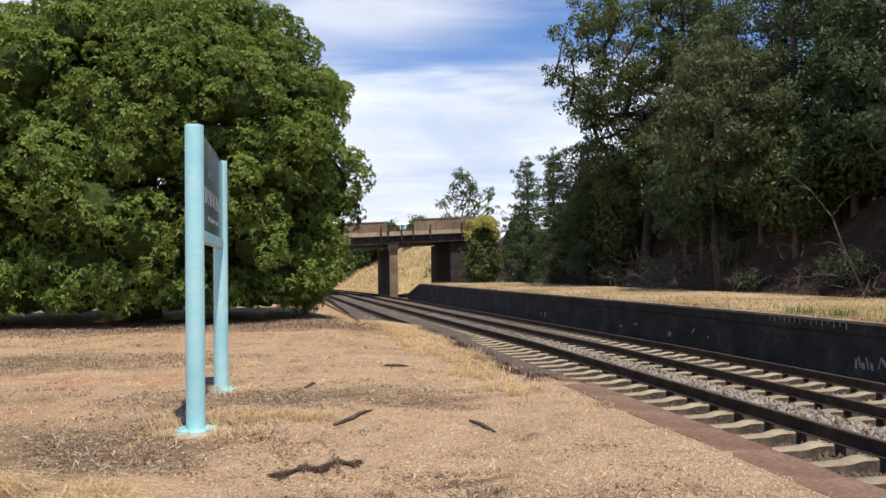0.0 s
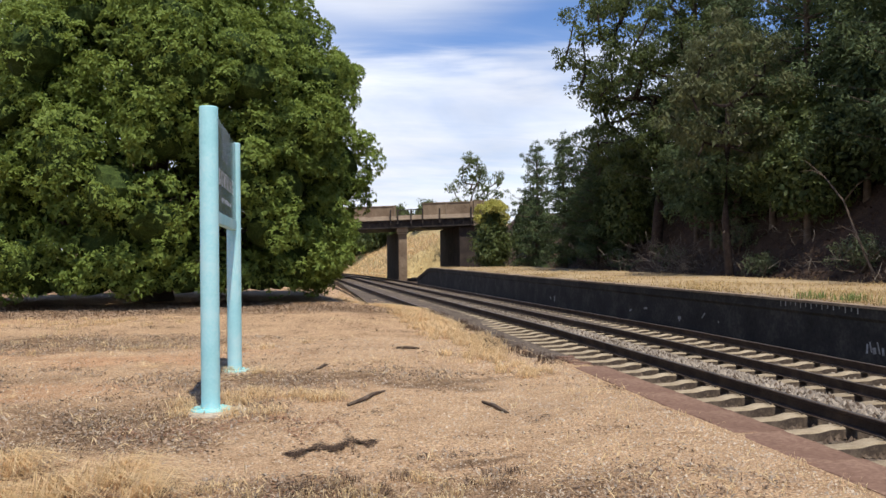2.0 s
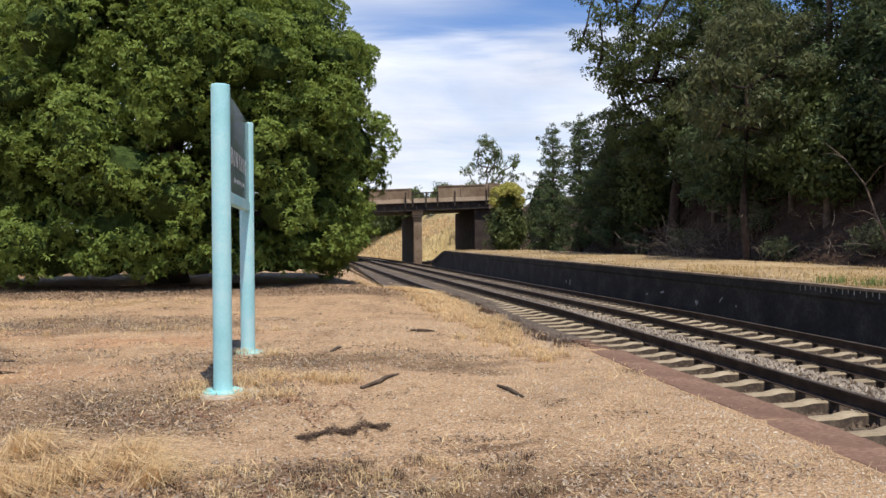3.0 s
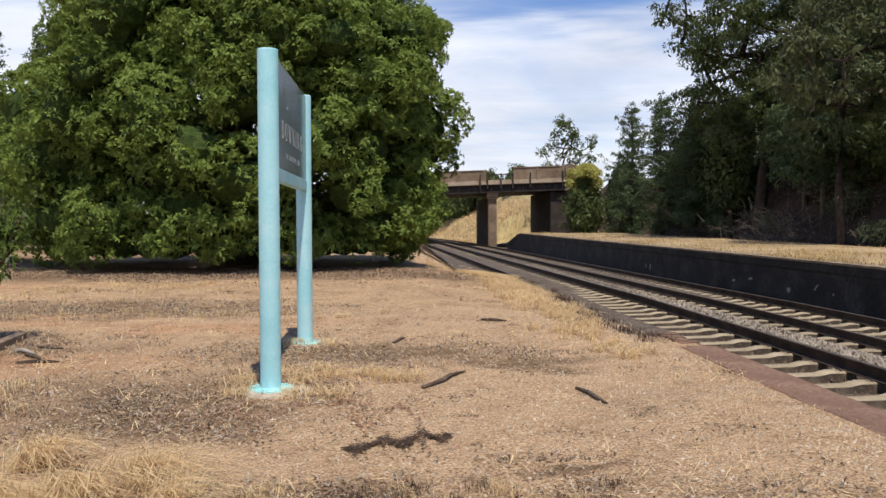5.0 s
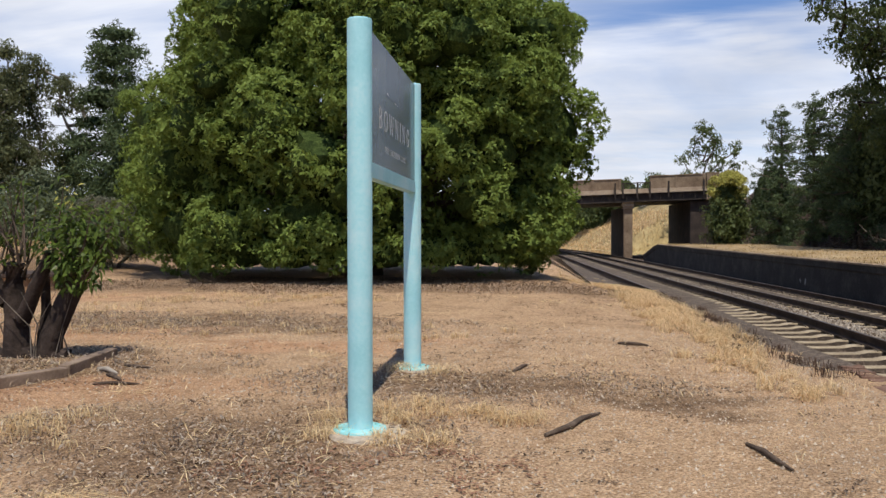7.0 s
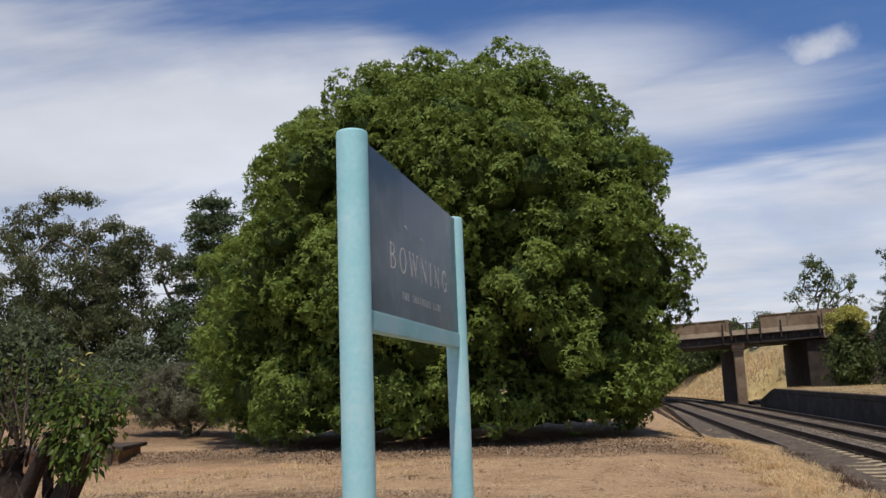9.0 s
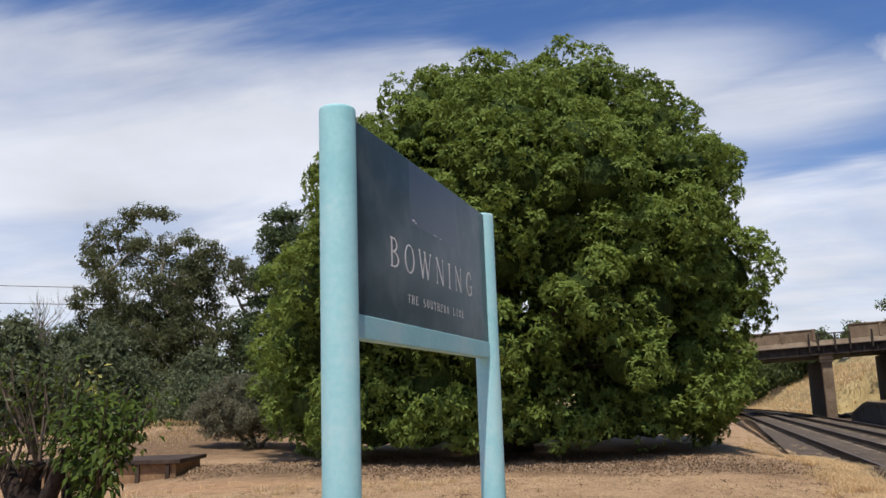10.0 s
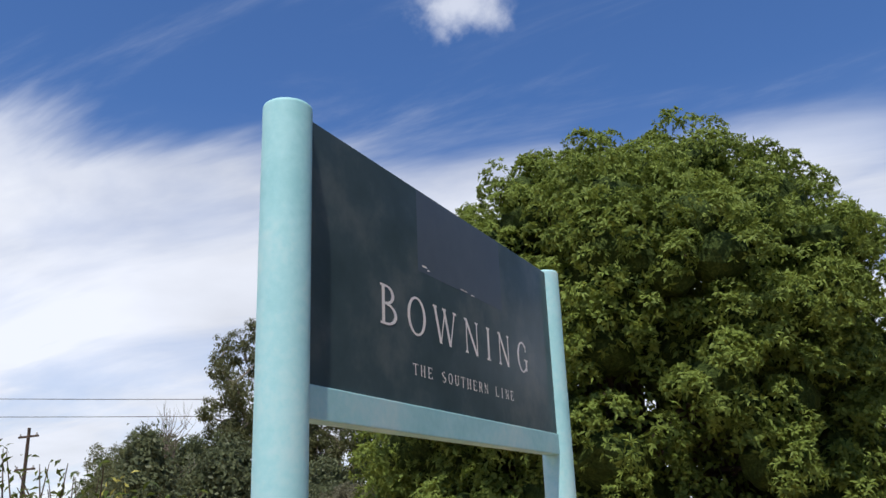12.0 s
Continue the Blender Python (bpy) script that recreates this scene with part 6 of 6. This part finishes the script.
def build_litter():
    rng = np.random.default_rng(21)
    x, y = beds_at(rng, 38000)
    keep = (x < 3.6)
    c = on_ground(x[keep], y[keep]) + np.array([0, 0, 0.006])
    q = leaves(c, np.tile([0.0, 0, 1], (len(c), 1)), 0.045, 0.0105, rng, 0.0, 0.18, 0.5)
    q[:, :, 2] = np.maximum(q[:, :, 2], c[:, None, 2])
    tagged(mesh_quads("leaf_litter", q, LITTER, None), "dry grey-brown fallen leaves on the dirt", "leaf litter", "", "stuff")
    x, y = beds_at(rng, 9000)
    keep = x < 3.5
    c = on_ground(x[keep], y[keep]) + np.array([0, 0, 0.01])
    q = leaves(c, np.tile([0.0, 0, 1], (len(c), 1)), 0.05, 0.013, rng, 0.0, 0.25, 0.8)
    q[:, :, 2] = np.maximum(q[:, :, 2], c[:, None, 2] - 0.004)
    tagged(mesh_quads("curled_litter", q, PALE_LITTER, None), "curled grey and brown dead leaves on the dirt", "leaf litter", "", "stuff")
    bx, by = beds_at(rng, 6500)
    mx, my = np.repeat(-6 + 9.5 * rng.random(60) ** 1.3, 70), np.repeat(rng.uniform(-4.5, 9.0, 60), 70)
    wide = np.repeat(rng.uniform(0.06, 0.3, 60), 70)
    x = np.concatenate([bx, mx + rng.normal(0, 1, 4200) * wide * 1.6, rng.uniform(-6, 3.6, 400)])
    y = np.concatenate([by, my + rng.normal(0, 1, 4200) * wide, rng.uniform(-4.5, 9.0, 400)])
    x = np.minimum(x, 3.62)
    c = on_ground(x, y) + np.array([0, 0, 0.006])
    q = leaves(c, np.tile([0.0, 0, 1], (len(c), 1)), 0.10, 0.007, rng, 0.0, 0.05, 0.2)
    q[:, :, 2] = np.maximum(q[:, :, 2], c[:, None, 2] - 0.002)
    tagged(mesh_quads("straw_litter", q, STRAW, None), "loose dry straw scattered on the dirt", "straw", "", "stuff")
    n = 9000
    hx, hy = np.repeat(rng.uniform(-5, 3.6, 300), 30), np.repeat(rng.uniform(-4.6, 9.5, 300), 30)
    x, y = np.minimum(hx + rng.normal(0, 1, n) * 0.35 * rng.random(n), 3.62), hy + rng.normal(0, 1, n) * 0.22 * rng.random(n)
    c = on_ground(x, y) + np.array([0, 0, 0.005])
    tagged(mesh_quads("bark_flecks", leaves(c, np.tile([0.0, 0, 1], (n, 1)), 0.028, 0.012, rng, 0.0, 0.12, 0.3), DARK_SCRAP, None), "small dark bark flecks scattered over the sand", "bark flecks", "", "stuff")
    n = 36000
    x, y = 3.62 - 7.6 * rng.random(n) ** 1.25, -4.8 + 10 * rng.random(n) ** 1.5
    c = on_ground(x, y)
    s = (rng.uniform(0.004, 0.008, n) + 0.008 * rng.random(n) ** 4)[:, None]
    tagged(mesh_quads("gravel", stones(c, s, rng), GRIT, None, quad=3), "small loose gravel on the dirt", "gravel", "", "stuff")


    n = 26000
    a, r = rng.uniform(0, 6.283, n), rng.random(n) ** 0.7
    x, y = -2.6 + np.cos(a) * r * 6.2, 11.6 + np.sin(a) * r * 2.3 + 0.4 * np.sin(np.cos(a) * r * 9)
    c = on_ground(x, y) + np.array([0, 0, 0.008])
    tagged(mesh_quads("tree_litter", leaves(c, np.tile([0.0, 0, 1], (n, 1)), 0.05, 0.02, rng, 0.0, 0.12, 0.4), LITTER, None), "dark brown fallen leaves under the shade tree", "leaf litter", "", "stuff")


def stones(c, s, rng):
    """Uneven stones, half sunk."""
    n = len(c)
    ax = [np.array(v, float) for v in ((1, 0, -0.4), (0, 1, -0.4), (-1, 0, -0.4), (0, -1, -0.4), (0, 0, 0.75))]
    turn = rng.uniform(0, 6.283, n)
    co, si = np.cos(turn)[:, None], np.sin(turn)[:, None]
    pts = []
    for v in ax:
        p = v + rng.normal(0, 0.22, (n, 3))
        pts.append(c + s * np.concatenate([p[:, :1] * co - p[:, 1:2] * si, p[:, :1] * si + p[:, 1:2] * co, p[:, 2:]], 1))
    tri = []
    for i in range(4):
        j = (i + 1) % 4
        tri += [np.stack([pts[i], pts[j], pts[4]], 1)]
    return np.stack(tri, 1).reshape(-1, 3, 3)


build_litter()


def tuft(name, places, label, height, width, per, spread, mat, seed, lean=0.7, category="grass tuft", sweep=None):
    """Clumps of dry grass."""
    rng = np.random.default_rng(seed)
    out = []
    for x, y, k in places:
        n = int(per * k)
        px, py = x + rng.normal(0, spread * k, n), y + rng.normal(0, spread * k, n)
        out.append(blades(on_ground(px, py), height * (0.7 + 0.3 * k), width, rng, lean, sweep))
    return tagged(mesh_quads(name, np.concatenate(out), mat, None), label, category, "", "stuff")


for k, (x, y, s, way) in enumerate(((-0.30, -2.05, 0.9, -0.3), (-0.55, -2.3, 0.8, -0.8), (-0.95, -1.75, 0.8, -0.2), (-1.25, -2.15, 0.9, 0.3), (-0.85, -2.5, 1.0, -0.4), (-0.1, -2.45, 0.6, 0.2))):
    tuft("dry_grass_clump", ((x, y, s),), "long swept clump of straw-coloured dry grass", 0.24, 0.0055, 300, 0.085, STRAW, 30 + k, 1.9, sweep=way)
rng = np.random.default_rng(31)
tuft("sparse_grass", [(rng.uniform(0.2, 2.0), rng.uniform(-2.9, -2.2), rng.uniform(0.3, 0.7)) for _ in range(26)], "sparse dry grass among leaf litter", 0.08, 0.005, 60, 0.07, STRAW, 32, 1.3)
tuft("dead_weeds", [(rng.uniform(-0.1, 2.0), rng.uniform(-2.95, -2.15), rng.uniform(0.3, 0.8)) for _ in range(40)], "dark dead weeds among leaf litter", 0.06, 0.004, 50, 0.06, DARK_SCRAP, 37, 1.2)
tuft("post_grass", [(*p, 0.6) for p in ((0.06, 0.5), (0.4, 0.42), (0.84, 0.3), (0.7, 0.5), (0.47, -0.2), (-0.2, -0.1), (0.2, -0.22), (0.3, 0.7), (-0.1, 2.0), (0.25, 1.9), (1.0, 0.35), (0.2, 0.25), (-0.25, 0.3))], "dry grass round the sign posts", 0.12, 0.006, 170, 0.11, STRAW, 33, 1.9)
tuft("verge_grass", [(3.0 - 0.02 * max(0, y - 9) ** 1.5 / 2 + 0.12 * math.sin(y * 1.7) + rng.normal(0, 0.17), y, rng.uniform(0.3, 1.2) * (0.3 + 0.7 * float(smooth(2.0, 6.0, y))) * (0.55 + 0.45 * math.sin(y * 2.3 + 1.2 * math.sin(y * 0.7)) ** 2)) for y in np.arange(1.3, 17, 0.06)], "strip of straw-coloured dry grass along the platform edge", 0.15, 0.008, 130, 0.12, STRAW, 34, 1.7)
tuft("edge_weeds", [(3.5 + rng.normal(0, 0.13), y, rng.uniform(0.2, 0.7)) for y in np.arange(2.4, 14, 0.16)], "brown dead weeds on the crumbled platform edge", 0.11, 0.007, 60, 0.12, BANK_LEAF, 38, 1.4)
tuft("edge_grass", [(3.66 - 1.3 * rng.random() ** 1.6, y, rng.uniform(0.25, 0.6)) for y in np.arange(-4.5, 14, 0.055)], "thin dry grass beside the brick edging", 0.06, 0.005, 17, 0.14, STRAW, 35, 1.2)
tuft("patch_grass", [(rng.normal(cx, sx), rng.normal(cy, sy), rng.uniform(0.3, 0.7)) for cx, cy, sx, sy, n in ((-3.8, 8.2, 1.4, 0.5, 36), (-2.1, -0.2, 0.3, 0.35, 22), (-4.5, 4.6, 1.2, 0.5, 30), (2.6, 17, 0.5, 2.0, 40), (2.2, 24, 0.9, 3.5, 60), (-1.0, 4.2, 1.0, 0.3, 14), (-6.5, 6.5, 1.5, 0.7, 26)) for _ in range(n)], "scattered patches of dry grass on the dirt", 0.10, 0.008, 70, 0.12, STRAW, 36, 1.1)


def platform_grass():
    rng = np.random.default_rng(41)
    n = 50000
    y = -6 + 70 * rng.random(n) ** 1.3
    u = FACE + 0.03 + 6.7 * rng.random(n) ** 1.7
    top = platform_top(y) + 0.002 * (u - FACE)
    keep = (rng.random(n) < np.where(y > 17, 0.45, 1.0) * np.clip(0.7 + 0.5 * np.sin(y * 0.9 + 2 * np.sin(u * 0.8)), 0.25, 1)) & (y < 54)
    y, u, top = y[keep], u[keep], top[keep]
    c = np.stack([u + shift(y), y, top], 1)
    h = 0.11 + 0.06 * np.sin(y * 0.7 + 2 * np.sin(y * 0.23)) * np.sin(u * 1.3 + y * 0.4)
    q = blades(c, h, 0.015, rng, 1.3)
    tagged(mesh_quads("platform_grass", q, STRAW_DULL, None), "straw-coloured dry grass on the disused platform", "grass", "", "stuff")
    c = np.concatenate([np.stack([rng.normal(x, 0.15, 90), rng.normal(y, 0.2, 90), np.full(90, 0.26)], 1) for x, y in ((11.3, 9.3), (11.4, 8.2), (11.4, 6.3), (11.6, 5.6))])
    tagged(mesh_quads("green_weeds", blades(c, 0.24, 0.02, rng, 0.9), LEAF_WEED, None), "green weeds among the dry platform grass", "weeds", "", "stuff")
    n = 1800
    x, y = rng.normal(-14.6, 1.6, n), rng.normal(19.8, 1.3, n)
    c = np.stack([x, y, ground_z(x, y)], 1)
    tagged(mesh_quads("mound_grass", blades(c, 0.16, 0.02, rng, 1.2), STRAW_DULL, None), "short dry grass on the sandy mound", "grass", "", "stuff")
    n = 9000
    y = rng.uniform(84, 135, n)
    u = 10.9 + 8 * rng.random(n)
    x = u + shift(y)
    c = np.stack([x, y, ground_z(x, y)], 1)
    tagged(mesh_quads("slope_grass", blades(c, 0.55, 0.07, rng, 0.8), STRAW, None), "tall dry grass on the cutting slope", "grass", "", "stuff")


platform_grass()

# ---- ballast ----


def ballast_stones():
    rng = np.random.default_rng(51)
    n = 40000
    y = -9 + 38 * rng.random(n) ** 1.15
    u = np.where(rng.random(n) < 0.4, rng.uniform(6.4, 8.0, n), rng.uniform(4.15, 10.85, n))
    bed = (A_HEAD - 0.2) + (B_HEAD - A_HEAD) * smooth(6.9, 7.9, u)
    gap = (u > 6.45) & (u < 7.75)
    c = np.stack([u + shift(y), y, bed + np.where(gap, 0.035, -0.06) + rng.uniform(-0.012, 0.025, n)], 1)
    size = rng.uniform(0.022, 0.048, n)[:, None]
    dirty = (u < 6.3) | (rng.random(n) < 0.25)
    tagged(mesh_quads("ballast_stones", stones(c[~dirty], size[~dirty], rng), STONE_MIX, None, quad=3), "loose grey-brown track ballast stones", "ballast", "", "stuff")
    tagged(mesh_quads("dirty_ballast", stones(c[dirty], size[dirty], rng), STONE_DARK, None, quad=3), "dark soiled track ballast stones", "ballast", "", "stuff")


ballast_stones()

# ---- brick edging of the near platform ----


def brick_edge():
    t = thing("platform_edging", (0, 0, 0), "worn red-brown stone and brick edging of the dirt platform", "edging", kind="structure")
    part("edge_wall", box(bmesh.new(), (EDGE + 0.012, -14, -0.9), (EDGE + 0.07, 2.6, -0.16)), BRICK, t, "brick face under the edging")
    rng = np.random.default_rng(61)
    y = -13.8
    while y < 1.1:
        n = rng.uniform(0.72, 0.98)
        bm = box(bmesh.new(), (-0.19, 0.002, -0.11), (0.19, n - 0.004, 0.0), 0.016)
        bmesh.ops.subdivide_edges(bm, edges=[e for e in bm.edges if e.calc_length() > 0.3], cuts=4, use_grid_fill=True)
        for v in bm.verts:
            v.co += Vector((rng.normal(0, 0.004), 0, rng.normal(0, 0.0018) - (0.010 * rng.random() if v.co.x > 0.15 else 0.0)))
        o = part("coping_stone", bm, BRICK, t)
        o.matrix_basis = pose(EDGE - 0.08 + rng.normal(0, 0.004), y, float(ground_z(EDGE - 0.25, y + n / 2)) + 0.011 + rng.normal(0, 0.002), rng.normal(0, 0.2), -1.6, rng.normal(0, 0.25))
        y += n
    bm = box(bmesh.new(), (-0.115, -0.038, -0.07), (0.115, 0.038, 0.0), 0.0)
    me = bpy.data.meshes.new("brick")
    bm.to_mesh(me)
    bm.free()
    me.materials.append(BRICK)
    for k in range(26):
        y = 1.2 + k * 0.0762
        worn = (y - 0.9) / 1.9
        if rng.random() < 0.35 * worn:
            continue
        o = new("brick", me)
        o.parent = t
        o.matrix_basis = pose(EDGE - 0.06 + rng.normal(0, 0.003 + 0.02 * worn), y, float(ground_z(EDGE - 0.2, y)) + 0.009 - 0.01 * worn + rng.normal(0, 0.0008 + 0.01 * worn), rng.normal(0, 0.2 + 4 * worn), rng.normal(0, 0.2 + 4 * worn), rng.normal(0, 0.2 + 7 * worn))


brick_edge()
